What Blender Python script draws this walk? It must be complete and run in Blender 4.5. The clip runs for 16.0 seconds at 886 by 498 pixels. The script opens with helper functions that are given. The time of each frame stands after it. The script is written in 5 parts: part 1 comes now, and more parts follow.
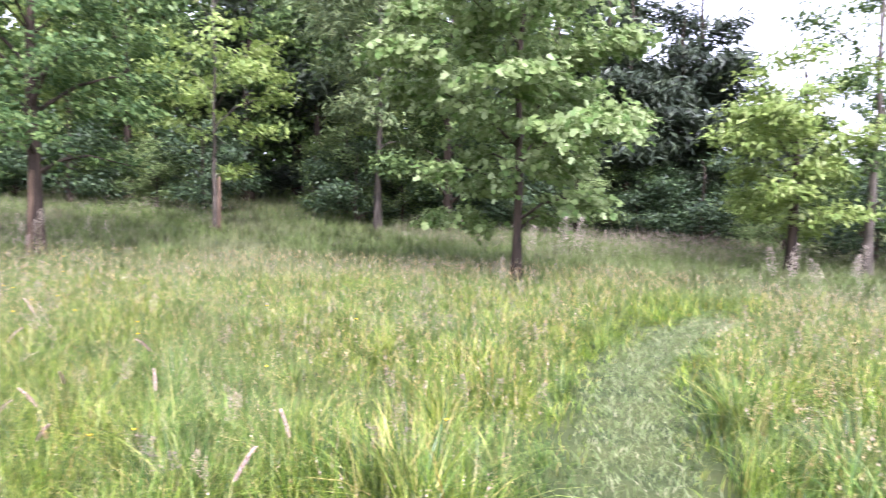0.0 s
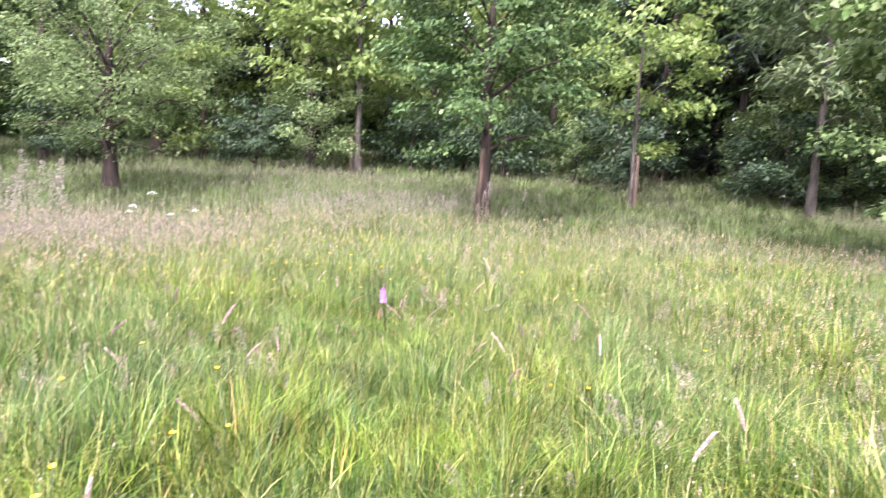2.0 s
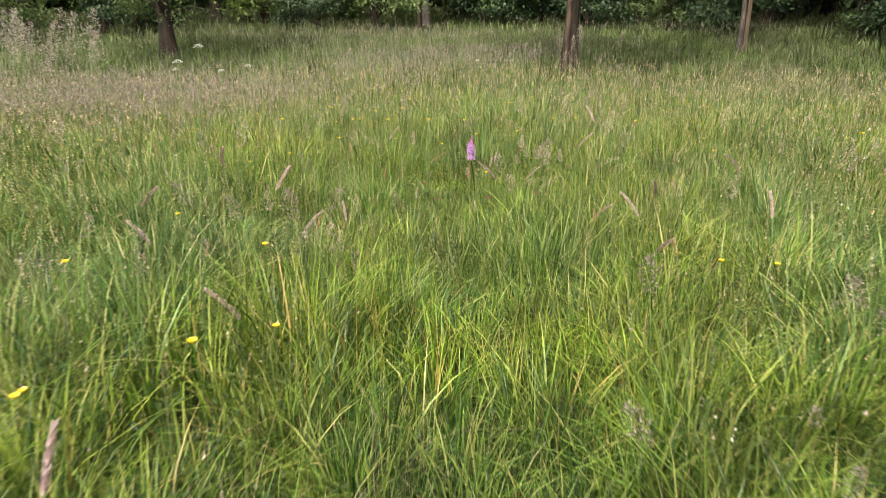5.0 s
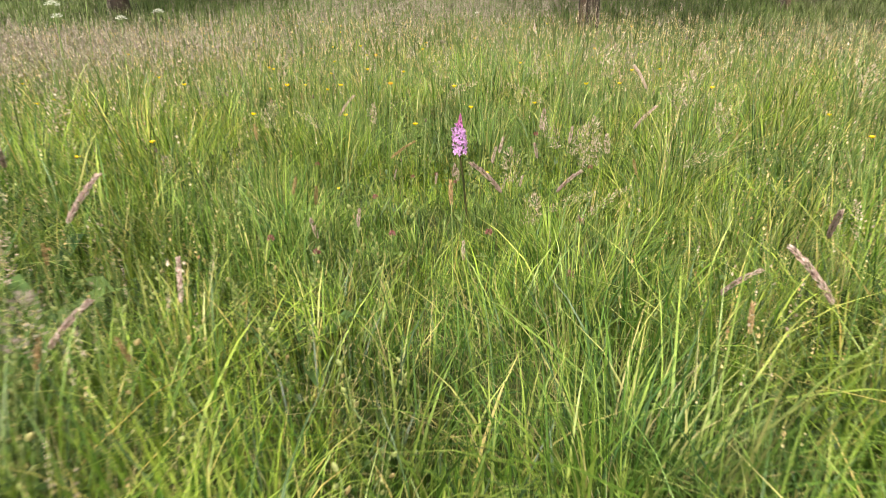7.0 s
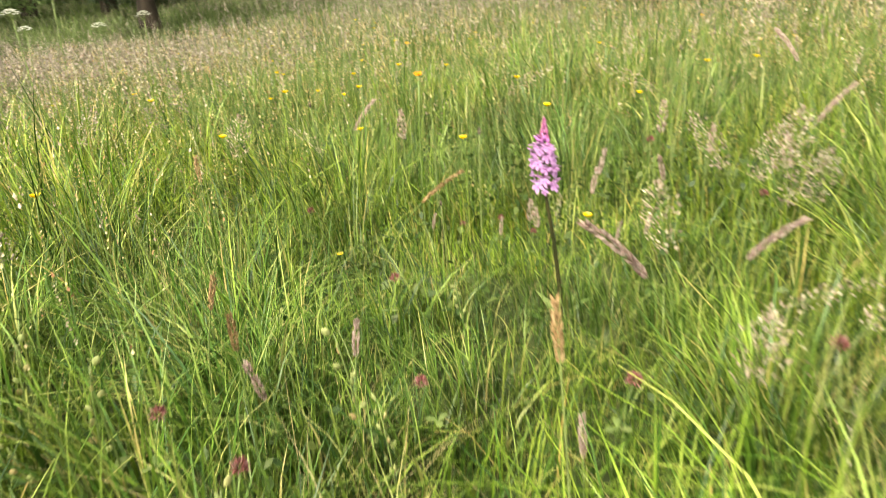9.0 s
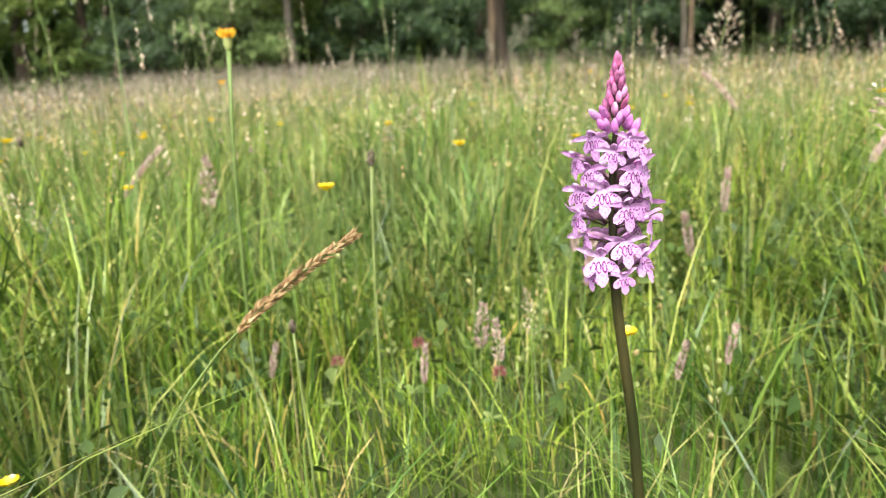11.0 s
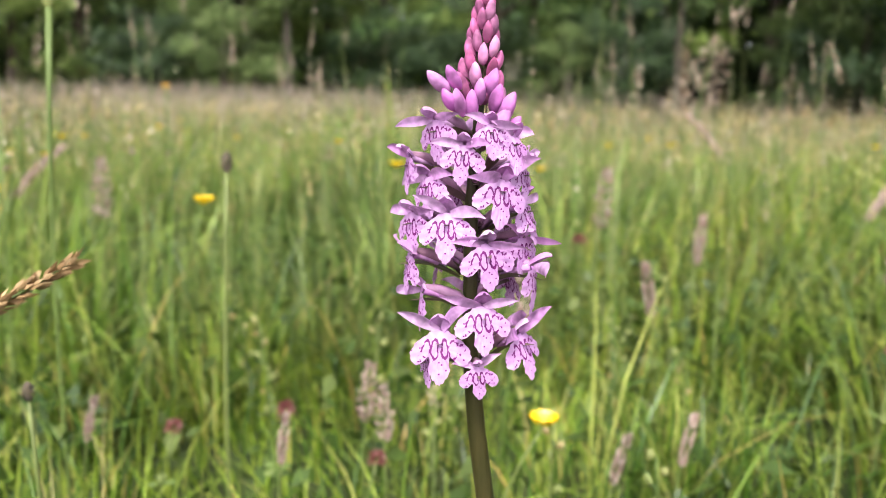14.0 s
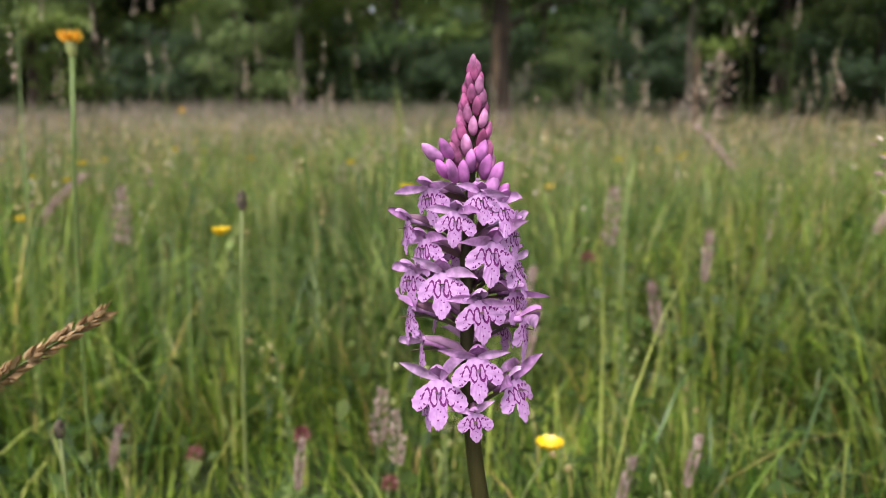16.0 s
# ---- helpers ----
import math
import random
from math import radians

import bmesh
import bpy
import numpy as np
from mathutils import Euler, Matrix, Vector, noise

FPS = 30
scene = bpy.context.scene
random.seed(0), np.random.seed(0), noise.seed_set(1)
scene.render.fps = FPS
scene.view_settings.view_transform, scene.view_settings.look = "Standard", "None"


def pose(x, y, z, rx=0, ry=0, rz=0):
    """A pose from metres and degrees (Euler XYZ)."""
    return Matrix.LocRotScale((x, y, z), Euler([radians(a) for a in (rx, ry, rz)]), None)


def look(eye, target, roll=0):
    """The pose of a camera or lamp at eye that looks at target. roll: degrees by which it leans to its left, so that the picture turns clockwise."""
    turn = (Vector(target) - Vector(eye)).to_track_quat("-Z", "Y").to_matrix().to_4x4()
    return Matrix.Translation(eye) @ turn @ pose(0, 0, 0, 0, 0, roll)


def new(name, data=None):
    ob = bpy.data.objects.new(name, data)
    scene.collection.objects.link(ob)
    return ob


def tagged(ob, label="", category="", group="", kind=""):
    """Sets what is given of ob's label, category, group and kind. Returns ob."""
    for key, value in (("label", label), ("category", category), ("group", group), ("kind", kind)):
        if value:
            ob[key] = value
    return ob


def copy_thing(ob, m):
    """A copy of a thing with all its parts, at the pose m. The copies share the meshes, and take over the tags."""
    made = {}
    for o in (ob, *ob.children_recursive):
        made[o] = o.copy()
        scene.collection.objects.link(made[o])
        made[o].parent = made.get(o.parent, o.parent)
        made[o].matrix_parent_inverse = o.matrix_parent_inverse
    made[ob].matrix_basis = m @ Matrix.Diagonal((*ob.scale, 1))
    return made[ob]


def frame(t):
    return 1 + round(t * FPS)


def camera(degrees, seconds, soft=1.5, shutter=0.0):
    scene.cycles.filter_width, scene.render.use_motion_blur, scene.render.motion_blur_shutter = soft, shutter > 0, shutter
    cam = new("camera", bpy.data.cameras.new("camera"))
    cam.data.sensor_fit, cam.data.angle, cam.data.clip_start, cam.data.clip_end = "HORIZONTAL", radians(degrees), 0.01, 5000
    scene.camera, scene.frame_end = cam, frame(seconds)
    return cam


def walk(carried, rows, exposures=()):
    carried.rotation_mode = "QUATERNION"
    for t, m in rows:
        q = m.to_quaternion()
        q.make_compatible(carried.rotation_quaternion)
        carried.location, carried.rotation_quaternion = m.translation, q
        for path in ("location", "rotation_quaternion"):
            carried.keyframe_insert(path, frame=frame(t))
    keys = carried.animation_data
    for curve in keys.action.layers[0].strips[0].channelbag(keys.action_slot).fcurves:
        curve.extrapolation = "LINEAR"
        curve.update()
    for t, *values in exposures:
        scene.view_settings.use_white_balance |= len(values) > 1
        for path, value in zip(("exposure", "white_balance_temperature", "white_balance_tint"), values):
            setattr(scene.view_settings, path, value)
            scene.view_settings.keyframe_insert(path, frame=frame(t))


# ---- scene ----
cam = camera(68.0, 16.0, soft=0.8, shutter=0.4)
PATH = [
    (0, (0.37, -0.24, 1.265), (1.58, 1.345, 1.11), 1.1),
    (0.5, (0.303, -0.24, 1.29), (1.25, 1.516, 1.153), 0.8),
    (1, (0.232, -0.216, 1.289), (0.884, 1.67, 1.158), 1.4),
    (1.5, (0.169, -0.177, 1.262), (0.51, 1.788, 1.108), 1.6),
    (2, (0.124, -0.143, 1.241), (0.245, 1.837, 0.989), 2.4),
    (2.5, (0.089, -0.111, 1.208), (0.053, 1.857, 0.855), 2.2),
    (3, (0.089, -0.075, 1.165), (-0.004, 1.862, 0.676), 2.1),
    (3.5, (0.064, -0.01, 1.136), (-0.029, 1.91, 0.584), 2.7),
    (4, (0.035, 0.098, 1.103), (-0.052, 2.028, 0.584), 0.5),
    (4.2, (0.03, 0.17, 1.079), (-0.082, 2.091, 0.536), 0.2),
    (6.3, (-0.005, 1.765, 0.886), (-0.041, 3.647, 0.212), -2.1),
    (6.5, (0.012, 1.909, 0.87), (-0.055, 3.796, 0.21), -3.2),
    (7, (0.047, 2.236, 0.768), (-0.047, 4.098, 0.045), -0.5),
    (7.5, (0.069, 2.51, 0.716), (-0.021, 4.364, -0.031), -1.8),
    (8, (0.043, 2.778, 0.688), (-0.025, 4.614, -0.102), -2.7),
    (8.5, (0.009, 2.973, 0.637), (-0.128, 4.802, -0.16), -3.8),
    (9, (-0.026, 3.186, 0.617), (-0.297, 5.037, -0.09), -5.2),
    (9.1, (-0.034, 3.228, 0.611), (-0.294, 5.088, -0.076), -3.7),
    (9.5, (-0.049, 3.384, 0.584), (-0.248, 5.257, -0.086), -4.5),
    (10, (-0.13, 3.618, 0.529), (-0.083, 5.518, -0.095), -5.2),
    (10.2, (-0.159, 3.715, 0.5), (0.024, 5.614, -0.101), -4.9),
    (12.3, (-0.075, 4.084, 0.342), (0.185, 6.045, 0.045), -2.2),
    (12.5, (-0.060, 4.116, 0.344), (0.199, 6.076, 0.045), -1.3),
    (13, (-0.0380, 4.150, 0.3432), (0.190, 6.112, 0.0342), 0.7),
    (13.5, (-0.041, 4.102, 0.372), (0.225, 6.052, 0.018), 0.2),
    (14, (-0.043, 4.086, 0.374), (0.245, 6.033, 0.016), 0.8),
    (14.5, (-0.036, 4.068, 0.39), (0.211, 6.024, 0.052), -0.6),
    (15, (-0.04, 4.068, 0.394), (0.187, 6.028, 0.064), -0.4),
    (15.5, (-0.037, 4.067, 0.393), (0.194, 6.027, 0.071), -0.1),
    (16, (-0.039, 4.07, 0.393), (0.205, 6.028, 0.064), -0.5),
]
walk(cam, [(t, look(eye, target, roll)) for t, eye, target, roll in PATH],
     exposures=[(0, 2.44, 5650, 31), (1.5, 2.63, 5650, 36), (2.5, 2.50, 5950, 30), (3, 2.33, 6200, 24), (3.5, 1.82, 6600, 14), (4.2, 1.56, 6700, 12), (6.3, 1.6, 6650, 11), (7.5, 1.9, 7450, 4), (8.5, 1.97, 7850, 6), (9.5, 1.97, 7000, -2), (10.2, 1.98, 6900, -1), (12.3, 1.85, 6100, 14), (13, 1.72, 6100, 14), (14, 1.75, 6450, 11), (15, 1.86, 6450, 13), (15.5, 1.38, 6350, 14), (16, 1.03, 6300, 14)])

# ---- world, sun, exposure ----
SUN_EL, SUN_AZ = radians(52), radians(200)
world = bpy.data.worlds.new("overcast_sky")
scene.world = world
world.use_nodes = True
wn, wl = world.node_tree.nodes, world.node_tree.links
wn.clear()
sky = wn.new("ShaderNodeTexSky")
sky.sky_type = "NISHITA"
sky.sun_disc = False
sky.sun_elevation, sky.sun_rotation = SUN_EL, SUN_AZ
sky.air_density, sky.dust_density, sky.ozone_density = 1.0, 3.0, 1.0
pale = wn.new("ShaderNodeHueSaturation")
pale.inputs["Saturation"].default_value = 0.22
wbg = wn.new("ShaderNodeBackground")
wbg.inputs["Strength"].default_value = 0.15
wout = wn.new("ShaderNodeOutputWorld")
wl.new(sky.outputs["Color"], pale.inputs["Color"])
wl.new(pale.outputs["Color"], wbg.inputs["Color"])
wl.new(wbg.outputs["Background"], wout.inputs["Surface"])
sun = new("sun", bpy.data.lights.new("sun", "SUN"))
sun.data.energy, sun.data.angle, sun.data.color = 1.5, radians(12), (1.0, 0.95, 0.87)
sun.matrix_world = look((0, 0, 0), (-math.sin(SUN_AZ) * math.cos(SUN_EL), -math.cos(SUN_AZ) * math.cos(SUN_EL), -math.sin(SUN_EL)))


# ---- materials ----
def material(name):
    m = bpy.data.materials.new(name)
    m.use_nodes = True
    m.node_tree.nodes.clear()
    return m, m.node_tree.nodes, m.node_tree.links


def ramp_node(nodes, stops):
    r = nodes.new("ShaderNodeValToRGB")
    els = r.color_ramp.elements
    while len(els) < len(stops):
        els.new(0.5)
    for e, (p, c) in zip(els, stops):
        e.position, e.color = p, (*c, 1)
    return r


def leaf_material(name, stops, patch=None, patch_scale=0.7, patch_lo=0.42, patch_hi=0.62, trans=0.3, rough=0.5, gloss=0.35, grain=60.0, mid=0.0):
    """Foliage: each blade or leaf takes a colour of its own from the stops; broad patches lean to the patch colours; fine mottling."""
    m, n, l = material(name)
    geo, info = n.new("ShaderNodeNewGeometry"), n.new("ShaderNodeObjectInfo")
    add = n.new("ShaderNodeMath")
    add.operation = "FRACT"
    sm = n.new("ShaderNodeMath")
    l.new(geo.outputs["Random Per Island"], sm.inputs[0])
    l.new(info.outputs["Random"], sm.inputs[1])
    l.new(sm.outputs[0], add.inputs[0])
    ramp = ramp_node(n, stops)
    l.new(add.outputs[0], ramp.inputs["Fac"])
    col = ramp.outputs["Color"]
    if patch:
        nz = n.new("ShaderNodeTexNoise")
        nz.inputs["Scale"].default_value, nz.inputs["Detail"].default_value = patch_scale, 3
        l.new(geo.outputs["Position"], nz.inputs["Vector"])
        rng = n.new("ShaderNodeMapRange")
        rng.inputs["From Min"].default_value, rng.inputs["From Max"].default_value = patch_lo, patch_hi
        l.new(nz.outputs["Fac"], rng.inputs["Value"])
        r2 = ramp_node(n, patch)
        l.new(add.outputs[0], r2.inputs["Fac"])
        mix = n.new("ShaderNodeMix")
        mix.data_type = "RGBA"
        l.new(rng.outputs["Result"], mix.inputs["Factor"])
        l.new(col, mix.inputs["A"])
        l.new(r2.outputs["Color"], mix.inputs["B"])
        col = mix.outputs["Result"]
    fine = n.new("ShaderNodeTexNoise")
    fine.inputs["Scale"].default_value = grain
    l.new(geo.outputs["Position"], fine.inputs["Vector"])
    fr = n.new("ShaderNodeMapRange")
    fr.inputs["From Min"].default_value, fr.inputs["From Max"].default_value = 0.3, 0.7
    fr.inputs["To Min"].default_value, fr.inputs["To Max"].default_value = 0.78, 1.2
    l.new(fine.outputs["Fac"], fr.inputs["Value"])
    vary = n.new("ShaderNodeMix")
    vary.data_type, vary.blend_type = "RGBA", "MULTIPLY"
    vary.inputs["Factor"].default_value = 1.0
    l.new(col, vary.inputs["A"])
    l.new(fr.outputs["Result"], vary.inputs["B"])
    col = vary.outputs["Result"]
    if mid:
        mn = n.new("ShaderNodeTexNoise")
        mn.inputs["Scale"].default_value, mn.inputs["Detail"].default_value = mid, 2
        l.new(geo.outputs["Position"], mn.inputs["Vector"])
        mr = n.new("ShaderNodeMapRange")
        mr.inputs["From Min"].default_value, mr.inputs["From Max"].default_value = 0.33, 0.67
        mr.inputs["To Min"].default_value, mr.inputs["To Max"].default_value = 0.5, 1.4
        l.new(mn.outputs["Fac"], mr.inputs["Value"])
        mm = n.new("ShaderNodeMix")
        mm.data_type, mm.blend_type = "RGBA", "MULTIPLY"
        mm.inputs["Factor"].default_value = 1.0
        l.new(col, mm.inputs["A"])
        l.new(mr.outputs["Result"], mm.inputs["B"])
        col = mm.outputs["Result"]
    p = n.new("ShaderNodeBsdfPrincipled")
    p.inputs["Roughness"].default_value, p.inputs["Specular IOR Level"].default_value = rough, gloss
    l.new(col, p.inputs["Base Color"])
    t = n.new("ShaderNodeBsdfTranslucent")
    l.new(col, t.inputs["Color"])
    ms = n.new("ShaderNodeMixShader")
    ms.inputs["Fac"].default_value = trans
    out = n.new("ShaderNodeOutputMaterial")
    l.new(p.outputs[0], ms.inputs[1])
    l.new(t.outputs[0], ms.inputs[2])
    l.new(ms.outputs[0], out.inputs["Surface"])
    return m


def solid_material(name, a, b, scale=20.0, rough=0.8, bump=0.3, stretch=(1, 1, 1), gloss=0.3):
    """A mottled opaque surface between two colours with relief."""
    m, n, l = material(name)
    co, mp = n.new("ShaderNodeTexCoord"), n.new("ShaderNodeMapping")
    mp.inputs["Scale"].default_value = stretch
    l.new(co.outputs["Object"], mp.inputs["Vector"])
    big, small = n.new("ShaderNodeTexNoise"), n.new("ShaderNodeTexNoise")
    big.inputs["Scale"].default_value, big.inputs["Detail"].default_value = scale, 6
    small.inputs["Scale"].default_value, small.inputs["Detail"].default_value = scale * 7, 3
    for z in (big, small):
        l.new(mp.outputs[0], z.inputs["Vector"])
    mx = n.new("ShaderNodeMath")
    mx.operation = "MULTIPLY_ADD"
    mx.inputs[1].default_value = 0.35
    l.new(small.outputs["Fac"], mx.inputs[0])
    l.new(big.outputs["Fac"], mx.inputs[2])
    r = ramp_node(n, [(0.5, a), (0.85, b)])
    l.new(mx.outputs[0], r.inputs["Fac"])
    p = n.new("ShaderNodeBsdfPrincipled")
    p.inputs["Roughness"].default_value, p.inputs["Specular IOR Level"].default_value = rough, gloss
    l.new(r.outputs["Color"], p.inputs["Base Color"])
    bp = n.new("ShaderNodeBump")
    bp.inputs["Strength"].default_value, bp.inputs["Distance"].default_value = bump, 0.02
    l.new(mx.outputs[0], bp.inputs["Height"])
    l.new(bp.outputs[0], p.inputs["Normal"])
    out = n.new("ShaderNodeOutputMaterial")
    l.new(p.outputs[0], out.inputs["Surface"])
    return m


def lip_material():
    """Pale lilac orchid lip with dark purple double loops, dashes and dots drawn over its own coordinates."""
    m, n, l = material("orchid_lip")
    uv, sep = n.new("ShaderNodeUVMap"), n.new("ShaderNodeSeparateXYZ")
    l.new(uv.outputs[0], sep.inputs[0])

    def op(kind, a, b=None, c=None):
        x = n.new("ShaderNodeMath")
        x.operation = kind
        for k, v in enumerate((a, b, c)):
            if v is None:
                continue
            if isinstance(v, (int, float)):
                x.inputs[k].default_value = v
            else:
                l.new(v, x.inputs[k])
        return x.outputs[0]

    wob = n.new("ShaderNodeTexNoise")
    wob.inputs["Scale"].default_value = 3.0
    l.new(uv.outputs[0], wob.inputs["Vector"])
    shake = op("MULTIPLY", op("SUBTRACT", wob.outputs["Fac"], 0.5), 0.22)
    u = op("ADD", op("ABSOLUTE", sep.outputs["X"]), shake)
    v = op("ADD", sep.outputs["Y"], shake)

    def loop(cu, cv, ru, rv, wide):
        a, b = op("DIVIDE", op("SUBTRACT", u, cu), ru), op("DIVIDE", op("SUBTRACT", v, cv), rv)
        d = op("SQRT", op("ADD", op("MULTIPLY", a, a), op("MULTIPLY", b, b)))
        return op("LESS_THAN", op("ABSOLUTE", op("SUBTRACT", d, 1.0)), wide)

    breaks = n.new("ShaderNodeTexNoise")
    breaks.inputs["Scale"].default_value = 7.0
    l.new(uv.outputs[0], breaks.inputs["Vector"])
    outer = op("MULTIPLY", loop(0.37, -0.50, 0.12, 0.27, 0.17), op("GREATER_THAN", breaks.outputs["Fac"], 0.46))
    far = op("MULTIPLY", loop(0.60, -0.52, 0.09, 0.16, 0.22), op("GREATER_THAN", breaks.outputs["Fac"], 0.53))
    marks = op("MAXIMUM", op("MAXIMUM", loop(0.13, -0.48, 0.09, 0.28, 0.2), outer), far)
    dots = n.new("ShaderNodeTexVoronoi")
    dots.inputs["Scale"].default_value = 5.5
    l.new(uv.outputs[0], dots.inputs["Vector"])
    spot = op("MULTIPLY", op("LESS_THAN", dots.outputs["Distance"], 0.16), op("GREATER_THAN", op("ADD", op("MULTIPLY", u, u), op("MULTIPLY", v, v)), 0.33))
    marks = op("MAXIMUM", marks, spot)
    tint = ramp_node(n, [(0.3, (0.46, 0.215, 0.49)), (0.65, (0.57, 0.325, 0.595))])
    l.new(wob.outputs["Fac"], tint.inputs["Fac"])
    mix = n.new("ShaderNodeMix")
    mix.data_type = "RGBA"
    l.new(marks, mix.inputs["Factor"])
    l.new(tint.outputs["Color"], mix.inputs["A"])
    mix.inputs["B"].default_value = (0.15, 0.010, 0.13, 1)
    p = n.new("ShaderNodeBsdfPrincipled")
    p.inputs["Roughness"].default_value, p.inputs["Specular IOR Level"].default_value = 0.55, 0.3
    l.new(mix.outputs["Result"], p.inputs["Base Color"])
    t = n.new("ShaderNodeBsdfTranslucent")
    l.new(mix.outputs["Result"], t.inputs["Color"])
    ms = n.new("ShaderNodeMixShader")
    ms.inputs["Fac"].default_value = 0.25
    out = n.new("ShaderNodeOutputMaterial")
    l.new(p.outputs[0], ms.inputs[1])
    l.new(t.outputs[0], ms.inputs[2])
    l.new(ms.outputs[0], out.inputs["Surface"])
    return m


GRASS = leaf_material("meadow_grass", [(0.0, (0.014, 0.042, 0.004)), (0.3, (0.060, 0.122, 0.009)), (0.58, (0.165, 0.240, 0.018)), (0.84, (0.280, 0.350, 0.048)), (0.94, (0.38, 0.36, 0.10)), (1.0, (0.44, 0.29, 0.08))],
                      patch=[(0.0, (0.022, 0.062, 0.010)), (0.45, (0.085, 0.165, 0.026)), (0.85, (0.22, 0.290, 0.070)), (1.0, (0.38, 0.34, 0.14))], patch_scale=0.9, trans=0.27, rough=0.42, gloss=0.4, mid=4.5)
FAR_GRASS = leaf_material("distant_meadow_grass", [(0.0, (0.052, 0.092, 0.020)), (0.45, (0.100, 0.144, 0.036)), (0.8, (0.145, 0.184, 0.058)), (1.0, (0.231, 0.224, 0.109))],
                          patch=[(0.0, (0.112, 0.120, 0.054)), (0.6, (0.179, 0.172, 0.094)), (1.0, (0.260, 0.240, 0.145))], patch_scale=0.35, patch_lo=0.50, patch_hi=0.70, trans=0.3, gloss=0.25, mid=1.6)
PATH_GRASS = leaf_material("mown_grass", [(0.0, (0.112, 0.172, 0.047)), (0.5, (0.181, 0.232, 0.082)), (0.85, (0.249, 0.284, 0.129)), (1.0, (0.378, 0.361, 0.224))], trans=0.3)
SEED = leaf_material("grass_seed_heads", [(0.0, (0.25, 0.175, 0.13)), (0.4, (0.39, 0.29, 0.22)), (0.75, (0.47, 0.38, 0.29)), (1.0, (0.56, 0.48, 0.38))], trans=0.25, rough=0.7, gloss=0.2)
PLUME = leaf_material("pink_grass_plume", [(0.0, (0.34, 0.22, 0.20)), (0.5, (0.46, 0.33, 0.29)), (1.0, (0.59, 0.48, 0.42))], trans=0.4, rough=0.8, gloss=0.15)
TAN = leaf_material("tan_seed_head", [(0.0, (0.22, 0.13, 0.06)), (0.6, (0.34, 0.22, 0.11)), (1.0, (0.46, 0.33, 0.18))], trans=0.2, rough=0.7, gloss=0.2)
STRAW = leaf_material("dry_stem", [(0.0, (0.24, 0.20, 0.08)), (1.0, (0.36, 0.29, 0.14))], trans=0.15)
STEM = leaf_material("green_stem", [(0.0, (0.10, 0.15, 0.035)), (1.0, (0.16, 0.19, 0.06))], trans=0.1)
SOIL = solid_material("meadow_thatch", (0.022, 0.036, 0.008), (0.060, 0.072, 0.020), scale=3.0, rough=0.95, bump=0.6)
BARK = solid_material("brown_bark", (0.020, 0.015, 0.011), (0.071, 0.050, 0.035), scale=9.0, rough=0.9, bump=0.9, stretch=(1.088, 1.088, 0.204))
PALE_BARK = solid_material("pale_grey_bark", (0.043, 0.035, 0.026), (0.130, 0.108, 0.086), scale=9.0, rough=0.85, bump=0.6, stretch=(0.864, 0.864, 0.360))
STAKE_WOOD = solid_material("weathered_stake_wood", (0.055, 0.036, 0.024), (0.16, 0.11, 0.07), scale=12.0, rough=0.9, bump=0.5, stretch=(2, 2, 0.25))
OAK_LEAF = leaf_material("oak_leaf", [(0.0, (0.035, 0.077, 0.023)), (0.5, (0.079, 0.140, 0.040)), (0.85, (0.139, 0.208, 0.061)), (1.0, (0.206, 0.286, 0.086))], trans=0.36, rough=0.5, gloss=0.25, grain=25)
MAPLE_LEAF = leaf_material("maple_leaf", [(0.0, (0.113, 0.198, 0.050)), (0.45, (0.181, 0.249, 0.080)), (0.8, (0.246, 0.312, 0.123)), (1.0, (0.320, 0.396, 0.189))], trans=0.42, rough=0.52, gloss=0.25, grain=20)
LIME_LEAF = leaf_material("lime_green_leaf", [(0.0, (0.128, 0.197, 0.042)), (0.5, (0.211, 0.289, 0.064)), (1.0, (0.301, 0.365, 0.113))], trans=0.42, grain=15)
WOOD_LEAF = leaf_material("woodland_leaf", [(0.0, (0.023, 0.046, 0.013)), (0.5, (0.067, 0.113, 0.031)), (0.85, (0.119, 0.175, 0.049)), (1.0, (0.182, 0.244, 0.072))], trans=0.3, rough=0.6, gloss=0.2, grain=10)
GREY_LEAF = leaf_material("grey_green_leaf", [(0.0, (0.060, 0.099, 0.030)), (0.5, (0.128, 0.184, 0.057)), (1.0, (0.210, 0.262, 0.098))], trans=0.28, rough=0.6, gloss=0.2, grain=15)
DARK_LEAF = leaf_material("yew_needles", [(0.0, (0.018, 0.030, 0.016)), (0.6, (0.035, 0.052, 0.026)), (1.0, (0.060, 0.080, 0.038))], trans=0.12, grain=10)
PINE_LEAF = leaf_material("pine_needles", [(0.0, (0.088, 0.131, 0.053)), (0.6, (0.146, 0.194, 0.074)), (1.0, (0.228, 0.272, 0.114))], trans=0.2, grain=12)
# darker take on the woodland leaf: shade at the wood's foot put into colour
SHADED_SHRUB_LEAF = leaf_material("shaded_shrub_leaf", [(0.0, (0.014, 0.032, 0.012)), (0.6, (0.034, 0.062, 0.022)), (1.0, (0.072, 0.11, 0.040))], trans=0.15, rough=0.5, gloss=0.3, grain=15)
HERB = leaf_material("herb_leaf", [(0.0, (0.025, 0.054, 0.007)), (0.6, (0.058, 0.097, 0.016)), (1.0, (0.108, 0.137, 0.032))], trans=0.3, grain=80)
FLECK = leaf_material("tan_spikelets", [(0.0, (0.30, 0.14, 0.08)), (0.18, (0.42, 0.28, 0.13)), (0.6, (0.50, 0.38, 0.18)), (1.0, (0.58, 0.48, 0.28))], trans=0.25, rough=0.7, gloss=0.2)
